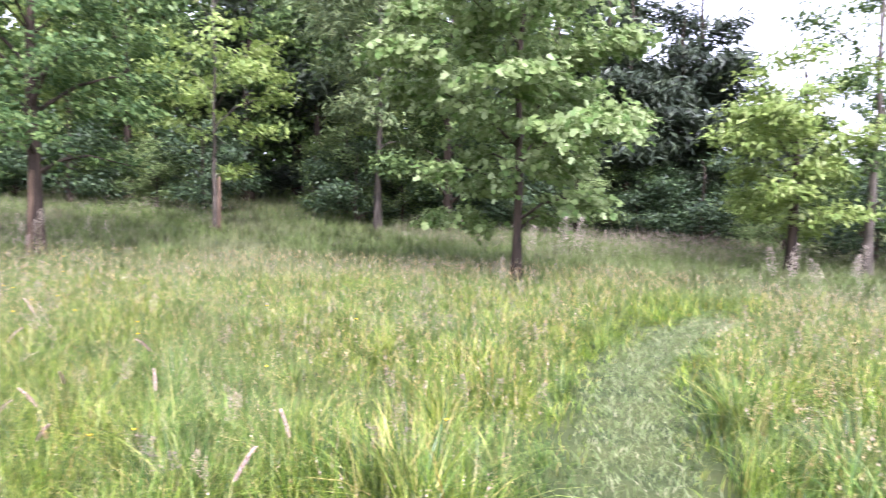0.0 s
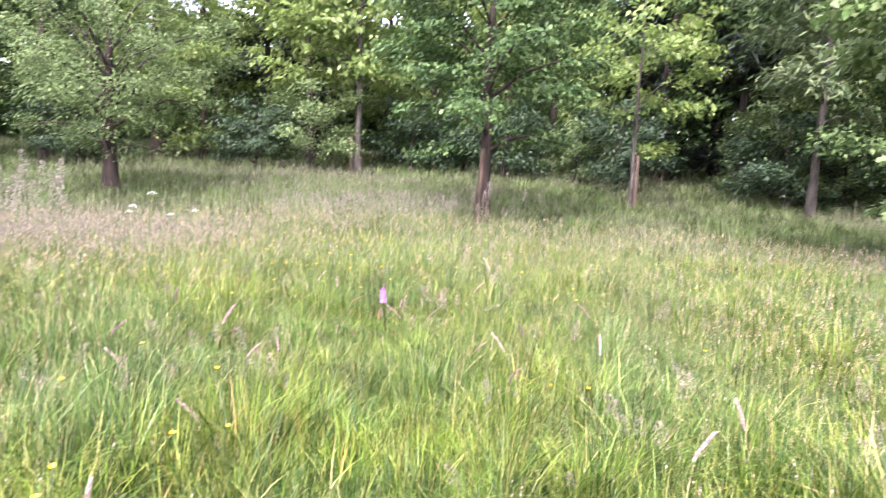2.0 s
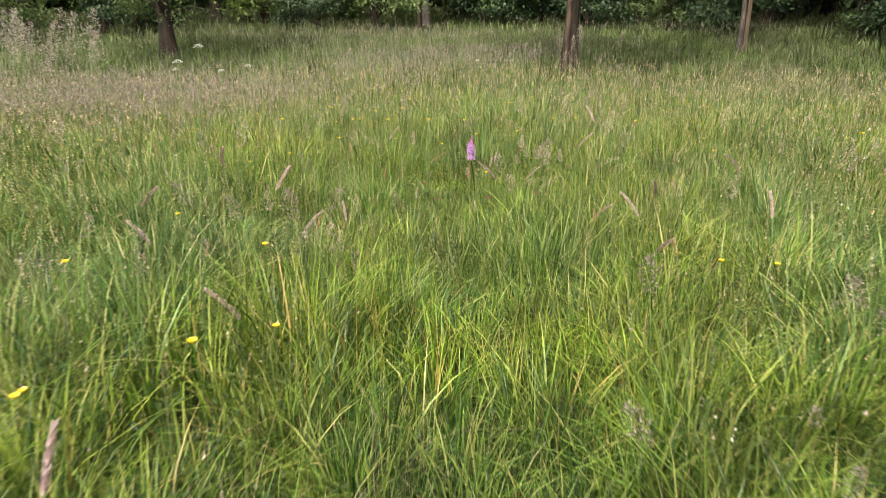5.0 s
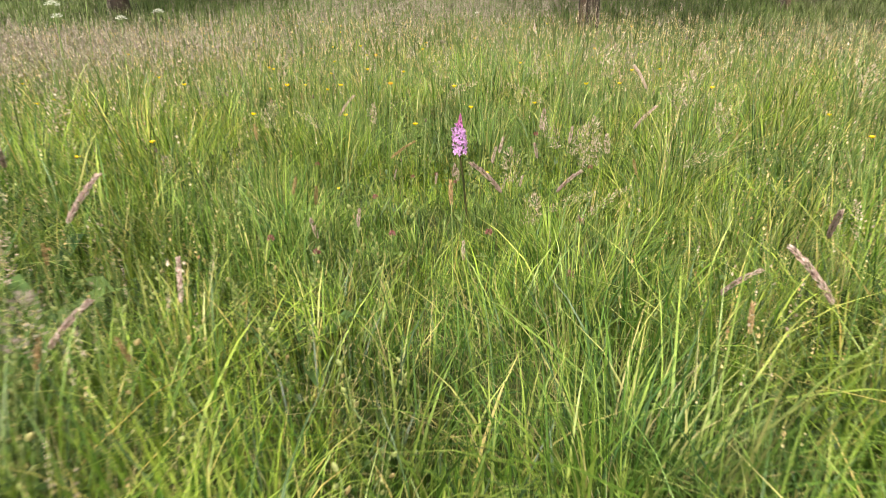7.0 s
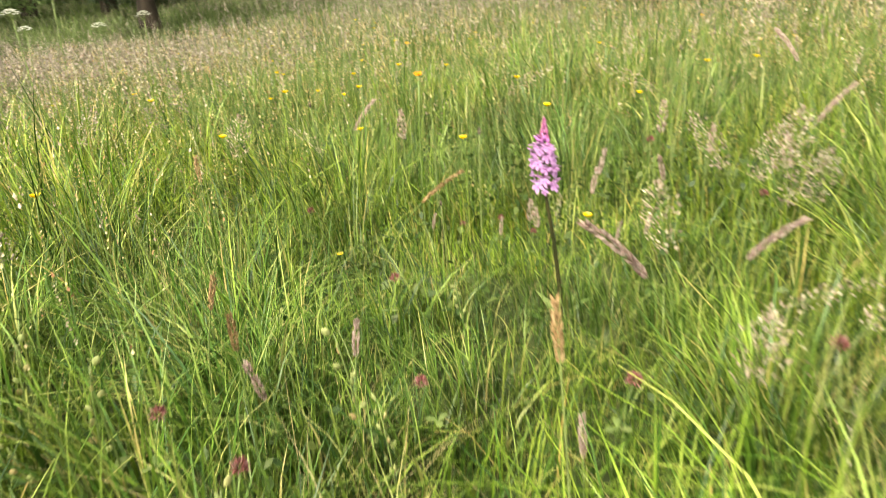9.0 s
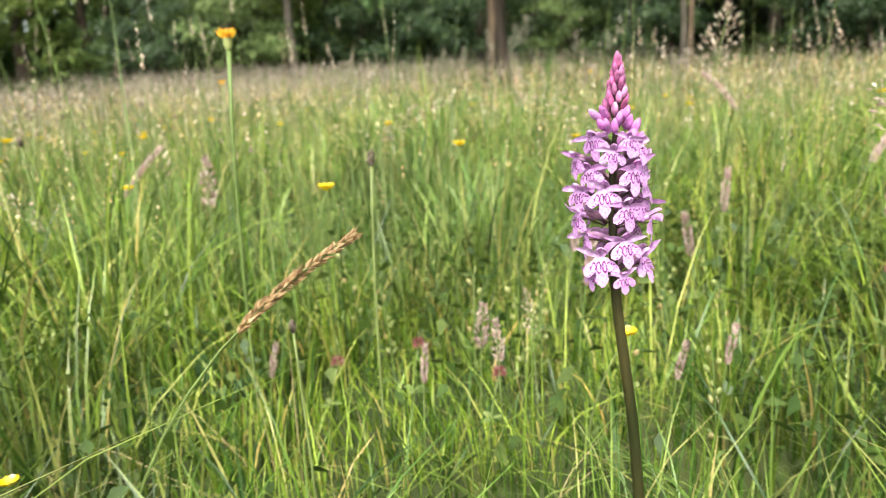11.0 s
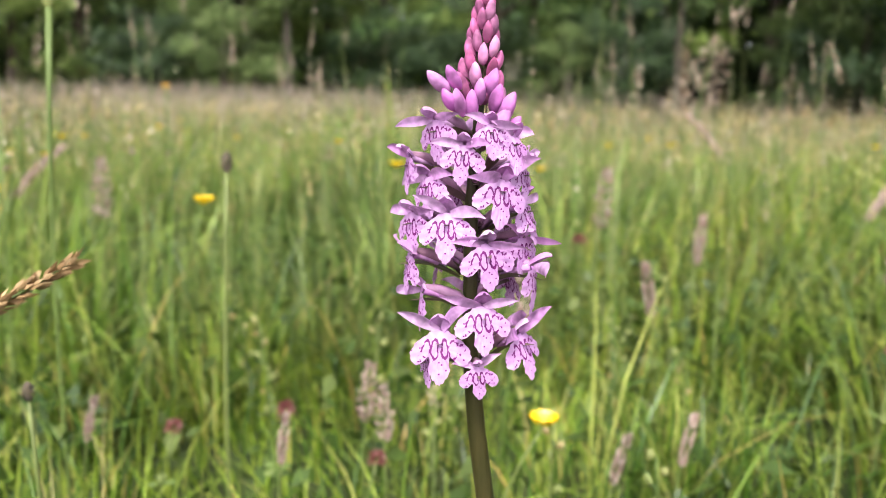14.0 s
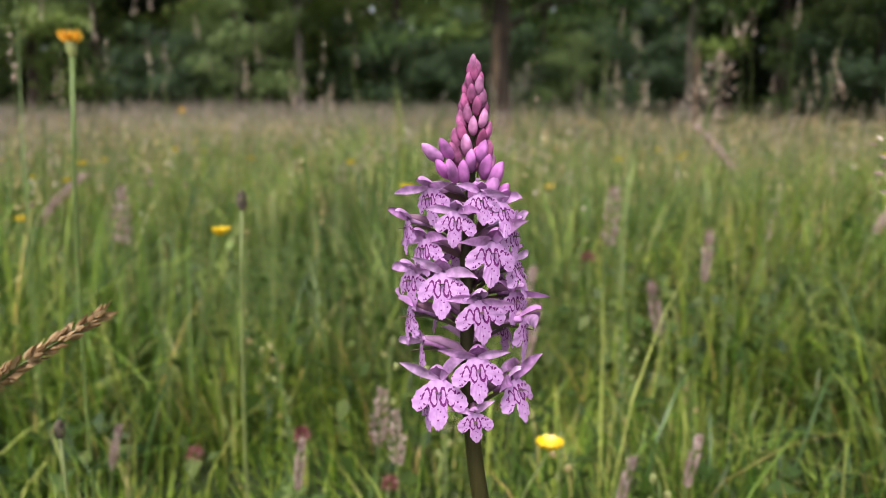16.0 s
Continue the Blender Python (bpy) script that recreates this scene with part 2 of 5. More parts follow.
HAZE = leaf_material("pinkish_seed_heads", [(0.0, (0.189, 0.144, 0.122)), (0.5, (0.279, 0.221, 0.184)), (1.0, (0.378, 0.324, 0.261))], trans=0.3, rough=0.8, gloss=0.1)
PANICLE = leaf_material("pale_grass_panicle", [(0.0, (0.22, 0.185, 0.145)), (0.5, (0.33, 0.28, 0.225)), (1.0, (0.47, 0.42, 0.34))], trans=0.3, rough=0.8, gloss=0.1)
LIP = lip_material()
SEPAL = leaf_material("lilac_sepal", [(0.0, (0.50, 0.22, 0.50)), (0.6, (0.58, 0.31, 0.59)), (1.0, (0.66, 0.40, 0.67))], trans=0.3, grain=420, rough=0.55, gloss=0.25, mid=150.0)
BUD = leaf_material("magenta_bud", [(0.0, (0.27, 0.055, 0.145)), (0.6, (0.40, 0.115, 0.26)), (1.0, (0.52, 0.22, 0.40))], trans=0.15, grain=260, rough=0.6, gloss=0.2, mid=180.0)
OPENING = leaf_material("purple_opening_bud", [(0.0, (0.42, 0.12, 0.38)), (0.6, (0.52, 0.20, 0.48)), (1.0, (0.60, 0.30, 0.58))], trans=0.2, grain=300, rough=0.55, gloss=0.25, mid=160.0)
BRACT = leaf_material("purple_green_bract", [(0.0, (0.085, 0.085, 0.030)), (0.6, (0.12, 0.075, 0.06)), (1.0, (0.16, 0.10, 0.10))], trans=0.15, grain=300)
OVARY = leaf_material("purple_ovary", [(0.0, (0.24, 0.12, 0.17)), (1.0, (0.38, 0.20, 0.34))], trans=0.1, grain=300)
ORCHID_STEM = solid_material("orchid_stem", (0.014, 0.018, 0.004), (0.042, 0.034, 0.010), scale=60.0, rough=0.5, bump=0.15, stretch=(1, 1, 0.12))
YELLOW = leaf_material("buttercup_petal", [(0.0, (0.78, 0.50, 0.010)), (1.0, (0.86, 0.62, 0.015))], trans=0.15, rough=0.25, gloss=0.6, grain=200)
ORANGE = leaf_material("hawkbit_ray", [(0.0, (0.78, 0.34, 0.02)), (1.0, (0.86, 0.55, 0.05))], trans=0.15, grain=200)
RATTLE = leaf_material("rattle_calyx", [(0.0, (0.22, 0.26, 0.085)), (0.6, (0.32, 0.34, 0.13)), (1.0, (0.36, 0.26, 0.12))], trans=0.3, grain=150)
CLOVER = leaf_material("clover_floret", [(0.0, (0.16, 0.05, 0.045)), (0.7, (0.27, 0.10, 0.095)), (1.0, (0.38, 0.22, 0.20))], trans=0.2, grain=200)
PLANTAIN = solid_material("plantain_head", (0.05, 0.04, 0.03), (0.22, 0.17, 0.12), scale=150.0, rough=0.85, bump=0.8)
WHITE = leaf_material("white_umbel", [(0.0, (0.50, 0.51, 0.42)), (1.0, (0.66, 0.65, 0.56))], trans=0.2, grain=150)


# ---- mesh helpers ----
def mesh_np(name, verts, groups, mat, uv=None):
    """A mesh from an array of points and groups of faces, each group an (n, k) array of indices."""
    me = bpy.data.meshes.new(name)
    groups = [np.asarray(g, dtype=np.int32) for g in groups if len(g)]
    loops = np.concatenate([g.ravel() for g in groups])
    sizes = np.concatenate([np.full(len(g), g.shape[1], dtype=np.int32) for g in groups])
    me.vertices.add(len(verts))
    me.vertices.foreach_set("co", np.asarray(verts, dtype=np.float32).ravel())
    me.loops.add(len(loops))
    me.loops.foreach_set("vertex_index", loops)
    me.polygons.add(len(sizes))
    me.polygons.foreach_set("loop_start", np.concatenate([[0], np.cumsum(sizes)[:-1]]).astype(np.int32))
    if uv is not None:
        layer = me.uv_layers.new(name="UVMap")
        layer.data.foreach_set("uv", np.asarray(uv, dtype=np.float32)[loops].ravel())
    me.materials.append(mat)
    me.update(calc_edges=True)
    return me


def part(name, me, parent=None, label="", smooth=True, m=None):
    """Links a mesh as one object, under a thing or a part."""
    if smooth:
        me.polygons.foreach_set("use_smooth", np.ones(len(me.polygons), dtype=bool))
    ob = new(name, me)
    if parent is not None:
        ob.parent = parent
    if m is not None:
        ob.matrix_basis = m
    return tagged(ob, label)


def tube(points, radii, sides=6, cap=True):
    """Points and faces of a tapered tube along a line of points."""
    pts = [Vector(p) for p in points]
    v, f = [], []
    for i, p in enumerate(pts):
        d = (pts[min(i + 1, len(pts) - 1)] - pts[max(i - 1, 0)]).normalized()
        a = d.orthogonal().normalized() if abs(d.z) < 0.9 else Vector((1, 0, 0)) - d * d.x
        a.normalize()
        b = d.cross(a)
        for k in range(sides):
            w = 2 * math.pi * k / sides
            v.append(tuple(p + (a * math.cos(w) + b * math.sin(w)) * radii[i]))
    for i in range(len(pts) - 1):
        for k in range(sides):
            j = (k + 1) % sides
            f.append((i * sides + k, i * sides + j, (i + 1) * sides + j, (i + 1) * sides + k))
    return np.array(v), np.array(f)


def tube_mesh(name, points, radii, mat, sides=6):
    v, f = tube(points, radii, sides)
    top = len(points) * sides
    v = np.vstack([v, [points[-1]]])
    caps = np.array([(top - sides + k, top - sides + (k + 1) % sides, top) for k in range(sides)])
    return mesh_np(name, v, [f, caps], mat)


def waves(x, y, size, seed):
    """Smooth uneven values of about -1 to 1 over the plan, with hills of that size."""
    rng = np.random.RandomState(seed)
    out = np.zeros_like(np.asarray(x, dtype=float))
    for _ in range(7):
        a, ph, k = rng.uniform(0, 2 * np.pi), rng.uniform(0, 2 * np.pi), rng.uniform(0.6, 1.7) * 2 * np.pi / size
        out = out + np.sin(k * (x * np.cos(a) + y * np.sin(a)) + ph)
    return out / 3.2


# ---- ground ----
def rise(x, y):
    """Height of the meadow: level about the orchid, climbing gently towards the wood."""
    x, y = np.asarray(x, dtype=float), np.asarray(y, dtype=float)
    u = np.clip(y, -60, 45) - 7.0
    up = 0.071 * 1.6 * np.log1p(np.exp(np.clip(u / 1.6, -30, 30)))
    return up - 0.006 * np.clip(x, -30, 30) + 0.025 * waves(x, y, 5.0, 3) * np.clip(np.hypot(x, y - 4.3) / 3 - 0.2, 0, 1)


TRACK = np.array([(-1.5, -1.6), (0.6, -0.5), (1.9, 0.75), (2.65, 1.35), (3.65, 2.12), (4.5, 2.78), (5.8, 3.27), (7.0, 3.5)])


def off_track(x, y):
    """Distance from the mown path's middle line."""
    best = np.full(np.shape(x), 1e9)
    for (ax, ay), (bx, by) in zip(TRACK[:-1], TRACK[1:]):
        t = np.clip(((x - ax) * (bx - ax) + (y - ay) * (by - ay)) / ((bx - ax) ** 2 + (by - ay) ** 2), 0, 1)
        best = np.minimum(best, np.hypot(x - ax - t * (bx - ax), y - ay - t * (by - ay)))
    return best


g = np.linspace(-1, 1, 181)
g = np.sign(g) * (np.abs(g) * 14 + np.abs(g) ** 5 * 900)
gx, gy = np.meshgrid(g + 1.0, g + 6.0)
gz = rise(gx, gy)
idx = np.arange(181 * 181).reshape(181, 181)
quads = np.stack([idx[:-1, :-1], idx[:-1, 1:], idx[1:, 1:], idx[1:, :-1]], -1).reshape(-1, 4)
ground = part("ground", mesh_np("ground", np.stack([gx, gy, gz], -1).reshape(-1, 3), [quads], SOIL))
tagged(ground, "gently rising meadow ground of dark soil and thatch", "ground", kind="structure")


# ---- grass ----
def blades(name, xy, height, width, bend, segs, mat, seed, lean=None):
    """One mesh of curved, tapering grass blades."""
    rng = np.random.RandomState(seed)
    n = len(xy)
    az, tw = rng.uniform(0, 2 * np.pi, n), rng.uniform(-0.9, 0.9, n)
    if lean is not None:
        az = lean
    s = np.linspace(0, 1, segs + 1)
    dx, dy = np.cos(az), np.sin(az)
    out = (bend * height)[:, None] * s ** 2
    up = height[:, None] * (s - 0.33 * np.minimum(bend, 1.3)[:, None] * s ** 2.5)
    z0 = rise(xy[:, 0], xy[:, 1]) - 0.01
    cx, cy, cz = xy[:, :1] + dx[:, None] * out, xy[:, 1:] + dy[:, None] * out, z0[:, None] + up
    sx, sy = -np.sin(az + tw), np.cos(az + tw)
    hw = 0.5 * width[:, None] * (1 - s[:-1]) ** 0.6 * np.where(s[:-1] < 0.01, 0.7, 1.0)
    v = np.empty((n, 2 * segs + 1, 3))
    v[:, 0:-1:2, 0], v[:, 1:-1:2, 0] = cx[:, :-1] - sx[:, None] * hw, cx[:, :-1] + sx[:, None] * hw
    v[:, 0:-1:2, 1], v[:, 1:-1:2, 1] = cy[:, :-1] - sy[:, None] * hw, cy[:, :-1] + sy[:, None] * hw
    v[:, 0:-1:2, 2], v[:, 1:-1:2, 2] = cz[:, :-1], cz[:, :-1]
    v[:, -1, 0], v[:, -1, 1], v[:, -1, 2] = cx[:, -1], cy[:, -1], cz[:, -1]
    base = (np.arange(n) * (2 * segs + 1))[:, None]
    q = np.concatenate([base + np.array([2 * i, 2 * i + 1, 2 * i + 3, 2 * i + 2]) for i in range(segs - 1)]) if segs > 1 else []
    t = base + np.array([2 * segs - 2, 2 * segs - 1, 2 * segs])
    return mesh_np(name, v.reshape(-1, 3), [q, t], mat)


EYE_LINE = [(0.37, -0.24), (0.09, -0.1), (0.03, 1.9), (0.05, 2.6), (-0.05, 3.4), (-0.16, 3.72), (-0.06, 4.1), (0.0, 4.3)]


def off_walk(x, y):
    """Distance from the line that is trodden up to the orchid."""
    best = np.full(np.shape(x), 1e9)
    for (ax, ay), (bx, by) in zip(EYE_LINE[:-1], EYE_LINE[1:]):
        t = np.clip(((x - ax) * (bx - ax) + (y - ay) * (by - ay)) / ((bx - ax) ** 2 + (by - ay) ** 2), 0, 1)
        best = np.minimum(best, np.hypot(x - ax - t * (bx - ax), y - ay - t * (by - ay)))
    return best


def scatter(rng, n, x0, x1, y0, y1, tufts=0.6, spread=0.07, per=28):
    """Random places, part of them gathered in tufts; the way each blade leans (out of its tuft); and the tuft's vigour."""
    k = int(n * tufts)
    c = np.stack([rng.uniform(x0, x1, k // per + 1), rng.uniform(y0, y1, k // per + 1)], -1)
    which = rng.randint(0, len(c), k)
    o = rng.normal(0, spread, (k, 2))
    b = np.stack([rng.uniform(x0, x1, n - k), rng.uniform(y0, y1, n - k)], -1)
    lean = np.concatenate([np.arctan2(o[:, 1], o[:, 0]) + rng.normal(0, 0.4, k), np.pi * 1.5 * waves(b[:, 0], b[:, 1], 1.6, 8) + rng.normal(0, 0.7, n - k)])
    vigour = np.concatenate([rng.uniform(0.7, 1.35, len(c))[which], rng.uniform(0.55, 0.95, n - k)])
    return np.vstack([c[which] + o, b]), lean, vigour


def tallness(x, y):
    """How tall the sward grows from place to place."""
    h = 0.235 + 0.06 * waves(x, y, 1.1, 11) + 0.05 * waves(x, y, 3.5, 12)
    d = np.hypot(x, y - 4.3)
    far = np.clip((d - 2.0) / 4.0, 0, 1)
    h = h * (1 + 0.10 * far)
    near_orchid = np.clip(np.hypot(x + 0.02, y - 4.25) / 0.9, 0, 1)
    return h * (0.72 + 0.28 * near_orchid) * (1 + 0.35 * np.exp(-((x - 7.1) ** 2 + (y - 5.6) ** 2) / 1.2) + 0.4 * np.exp(-((x + 1.15) ** 2 + (y - 3.1) ** 2) / 0.25))


def sown(name, n, box, hscale, width, bend, segs, mat, seed, label, keep, tufts=0.6, spread=0.07, per=28):
    rng = np.random.RandomState(seed)
    xy, lean, vigour = scatter(rng, n, *box, tufts=tufts, spread=spread, per=per)
    x, y = xy[:, 0], xy[:, 1]
    ok = keep(x, y, rng)
    xy, lean, vigour = xy[ok], lean[ok], vigour[ok]
    x, y = xy[:, 0], xy[:, 1]
    h = tallness(x, y) * rng.uniform(0.6, 1.2, len(x)) * vigour * hscale
    clear = off_walk(x, y)
    h = np.where(clear < 0.3, np.minimum(h, 0.15 + 0.30 * clear + 0.13 * np.clip((3.9 - y) / 0.5, 0, 1)), h)
    mown = np.clip((off_track(x, y) - 0.16) / 0.5, 0, 1)
    h = h * (0.16 + 0.84 * mown)
    w = width * rng.uniform(0.6, 1.4, len(x)) * np.clip(0.62 + 0.11 * clear, 0.62, 1.3) * np.clip(0.5 + 0.4 * np.hypot(x, y - 4.5), 0.5, 1)
    b = np.abs(rng.normal(0, bend, len(x))) + 0.1
    return tagged(part(name, blades(name, xy, h, w, b, segs, mat, seed + 1, lean)), label, "grass", kind="stuff")


def fan(x, y, lo, hi, spare=3.0):
    """Places between two distances from the walker, within the directions that are looked at."""
    d, a = np.hypot(x - 0.2, y + 0.3), np.degrees(np.arctan2(x - 0.2, y + 0.3))
    return (d > lo) & (d < hi) & (a > -44 - spare) & (a < 74 + spare)


NEAR_BOX = (-1.9, 1.9, 0.9, 6.6)


def in_near(x, y):
    return (x > NEAR_BOX[0]) & (x < NEAR_BOX[1]) & (y > NEAR_BOX[2]) & (y < NEAR_BOX[3])


not_stem = lambda x, y, r: (np.hypot(x, y - 4.3) > 0.025) & ((np.hypot(x - 0.35, y - 4.75) > 0.45) | (r.rand(len(x)) > 0.55))
sown("meadow_grass", 60000, NEAR_BOX, 1.0, 0.0068, 0.48, 3, GRASS, 21, "dense fine green meadow grass around the orchid", not_stem, tufts=0.72, spread=0.05)
calm = lambda x, y, r: not_stem(x, y, r) & ((np.hypot(x - 0.08, y - 4.68) > 0.45) | (r.rand(len(x)) > 0.75))
sown("meadow_grass", 22000, NEAR_BOX, 1.15, 0.0100, 0.55, 4, GRASS, 23, "broad arching blades of green meadow grass", calm, tufts=0.8, spread=0.045)
sown("dry_grass", 5200, NEAR_BOX, 0.95, 0.0036, 1.2, 3, STRAW, 25, "dead straw-coloured blades among the green grass", calm, tufts=0.6, spread=0.06)
sown("meadow_grass", 135000, (-8, 9, -0.5, 9.5), 0.95, 0.0073, 0.66, 3, GRASS, 31, "tall uncut green meadow grass in tufts", lambda x, y, r: fan(x, y, 0.9, 9.2) & ~in_near(x, y) & (off_track(x, y) > 0.18), tufts=0.65, spread=0.11)
sown("meadow_grass", 46000, (-4.2, 5.2, 0.9, 6.8), 1.25, 0.0074, 0.70, 4, GRASS, 35, "fountain-like tussocks of long arching grass blades", lambda x, y, r: fan(x, y, 1.0, 7.5) & (off_walk(x, y) > 0.32) & (np.hypot(x, y - 4.3) > 0.5) & (off_track(x, y) > 0.4), tufts=1.0, spread=0.06, per=95)
sown("meadow_grass", 9000, (-1.5, 1.5, 1.2, 5.8), 1.0, 0.0080, 0.55, 4, GRASS, 37, "low arching tussocks along the trodden line", lambda x, y, r: (off_walk(x, y) < 0.5) & (np.hypot(x, y - 4.3) > 0.12) & (y < 4.3), tufts=1.0, spread=0.045, per=70)
sown("meadow_grass", 125000, (-13, 19, 2, 19), 1.05, 0.0125, 0.7, 2, FAR_GRASS, 41, "uncut meadow grass running to seed below young trees", lambda x, y, r: fan(x, y, 8.8, 17) & (off_track(x, y) > 0.3), tufts=0.4, spread=0.25)
sown("meadow_grass", 85000, (-22, 32, 4, 31), 1.2, 0.024, 0.6, 2, FAR_GRASS, 51, "pale seeding grass at the edge of the wood", lambda x, y, r: fan(x, y, 16.5, 31) & (off_track(x, y) > 0.3), tufts=0.3, spread=0.4)
sown("meadow_grass", 60000, (-14, 14, -12, 8), 1.1, 0.018, 0.45, 2, GRASS, 61, "uncut meadow grass behind the walker", lambda x, y, r: ~fan(x, y, 0, 60) & (off_walk(x, y) > 0.8) & (off_track(x, y) > 0.4), tufts=0.2, spread=0.4)
sown("meadow_grass", 15000, (-0.65, 0.85, 3.55, 5.35), 0.62, 0.0085, 0.5, 3, GRASS, 39, "short dense grass about the foot of the orchid", lambda x, y, r: np.hypot(x, y - 4.3) > 0.012, tufts=0.5, spread=0.04)
rng = np.random.RandomState(71)
xy = np.stack([rng.uniform(0.8, 12, 120000), rng.uniform(-0.6, 4.6, 120000)], -1)
xy = xy[(off_track(xy[:, 0], xy[:, 1]) < 0.20 + 0.16 * rng.rand(len(xy))) & (np.hypot(xy[:, 0], xy[:, 1]) > 0.9)][:42000]
tagged(part("mown_path", blades("mown_path", xy, rng.uniform(0.02, 0.085, len(xy)), rng.uniform(0.004, 0.010, len(xy)), rng.uniform(0.3, 1.2, len(xy)), 2, PATH_GRASS, 72)),
       "short pale green trodden grass of the mown path", "path", kind="stuff")


# ---- seed heads over the sward ----
def spikes(name, xy, height, length, fat, mat, seed, bits=10, stout=1.0):
    """Thin stems that end in loose heads of small spikelets."""
    rng = np.random.RandomState(seed)
    n = len(xy)
    az, lean = rng.uniform(0, 2 * np.pi, n), np.abs(rng.normal(0, 0.16, n)) + 0.02
    z0 = rise(xy[:, 0], xy[:, 1])
    d = np.stack([np.cos(az) * lean, np.sin(az) * lean, np.ones(n)], -1)
    d /= np.linalg.norm(d, axis=1)[:, None]
    root = np.stack([xy[:, 0], xy[:, 1], z0], -1)
    tip = root + d * height[:, None]
    side = np.stack([-np.sin(az), np.cos(az), np.zeros(n)], -1)
    sw = stout * (0.0011 + 0.0002 * np.hypot(xy[:, 0], xy[:, 1] - 2))
    vs = np.stack([root - side * sw[:, None], root + side * sw[:, None], tip], 1)
    verts, tris = [vs.reshape(-1, 3)], [np.arange(3 * n).reshape(-1, 3)]
    at = 3 * n
    for k in range(bits):
        f = k / max(bits - 1, 1)
        a = rng.uniform(0, 2 * np.pi, n)
        spread = fat * (0.35 + 0.65 * (1 - f)) * rng.uniform(0.4, 1.0, n)
        o = np.stack([np.cos(a), np.sin(a), 0.9 + 0 * a], -1)
        c = tip + d * (length * (f - 0.75))[:, None]
        e = c + o * spread[:, None] * 1.0
        l = np.stack([-np.sin(a), np.cos(a), 0 * a], -1) * (0.32 * spread + 0.15 * fat)[:, None]
        mid = (c + e) / 2
        verts.append(np.stack([c, mid - l, e + d * (0.5 * spread)[:, None], mid + l], 1).reshape(-1, 3))
        b = at + 4 * np.arange(n)[:, None]
        tris.append(np.concatenate([b + np.array([0, 1, 2]), b + np.array([0, 2, 3])]))
        at += 4 * n
    me = mesh_np(name, np.vstack(verts), [np.concatenate(tris)], mat)
    me.materials.append(STEM)
    kind = np.zeros(len(me.polygons), dtype=np.int32)
    kind[:n] = 1
    me.polygons.foreach_set("material_index", kind)
    return me


PINK = [(-3.6, 6.6, 1.5), (-1.7, 10.3, 1.3), (-6.5, 8.5, 2.2), (11.5, 8.5, 2.6), (14.5, 9.0, 3.0), (7.5, 2.2, 1.0), (8.5, 10.5, 1.4), (0.5, 15.0, 3.0), (-4, 17, 3)]


HAZE_SPOTS = [(-3.4, 6.4, 1.5), (-2.4, 7.2, 1.6), (-4.6, 7.4, 1.8), (-0.9, 9.8, 1.8), (0.4, 10.8, 1.8), (2.6, 4.0, 1.3), (1.5, 6.9, 1.6), (11.5, 8.6, 2.2), (13.8, 8.2, 2.4), (9.2, 9.6, 2.0), (4.2, 4.4, 1.2), (5.2, 6.8, 1.4), (-2.0, 13.5, 3.0), (4.0, 15.5, 3.0)]


def pinkness(x, y):
    out = 0.12 + 0 * x
    for cx, cy, r in PINK:
        out = out + np.exp(-((x - cx) ** 2 + (y - cy) ** 2) / r ** 2)
    return np.clip(out, 0, 1)


def seeded(n, box, lo, hi, hmin, hmax, length, fat, mat, seed, bits, label, base=0.25):
    rng = np.random.RandomState(seed)
    xy = np.stack([rng.uniform(box[0], box[1], n), rng.uniform(box[2], box[3], n)], -1)
    x, y = xy[:, 0], xy[:, 1]
    ok = fan(x, y, lo, hi) & (rng.rand(n) < base + pinkness(x, y)) & (off_track(x, y) > 0.45) & (off_walk(x, y) > 0.34) & (np.hypot(x, y - 4.3) > 0.55)
    xy = xy[ok]
    k = len(xy)
    h = rng.uniform(hmin, hmax, k)
    fat = fat * (0.6 + 0.6 * np.clip((off_walk(xy[:, 0], xy[:, 1]) - 0.6) / 2.5, 0, 1))
    tagged(part("seeding_grass", spikes("seeding_grass", xy, h, rng.uniform(0.7, 1.2, k) * length, rng.uniform(0.7, 1.3, k) * fat, mat, seed + 1, bits)), label, "grass", kind="stuff")


rng = np.random.RandomState(91)
hx, hy, hr = np.array(HAZE_SPOTS).T
pick = rng.choice(len(hx), 7600, p=np.array([3, 2.5, 2.5, 2, 1.5, 0.3, 0.3, 1, 1, 0.3, 0.2, 0.2, 1, 0.4]) / 16.2)
xy = np.stack([hx[pick] + rng.normal(0, 0.48, 7600) * hr[pick], hy[pick] + rng.normal(0, 0.48, 7600) * hr[pick]], -1)
xy = xy[(off_walk(xy[:, 0], xy[:, 1]) > 0.6) & (off_track(xy[:, 0], xy[:, 1]) > 0.5)]
n = len(xy)
dist = np.hypot(xy[:, 0], xy[:, 1])
tagged(part("seeding_grass", spikes("seeding_grass", xy, rng.uniform(0.28, 0.48, n), rng.uniform(0.07, 0.12, n), (0.007 + 0.0011 * dist) * np.clip(off_walk(xy[:, 0], xy[:, 1]) / 2.2, 0.45, 1), HAZE, 92, 7)), "drifts of soft pinkish seeding grass", "grass", kind="stuff")
seeded(2200, (-2.5, 2.5, 1.0, 8), 1.2, 8, 0.26, 0.48, 0.07, 0.0065, SEED, 81, 18, "thin grass stems with pale beige seed heads")
seeded(19000, (-8, 9, 0, 10), 2.0, 9.5, 0.26, 0.46, 0.08, 0.0105, SEED, 83, 6, "meadow grass stems with pinkish beige seed heads", base=0.3)
seeded(26000, (-14, 20, 3, 19), 9, 17, 0.26, 0.40, 0.10, 0.013, HAZE, 85, 5, "hazy seed heads of tall meadow grass", base=0.02)
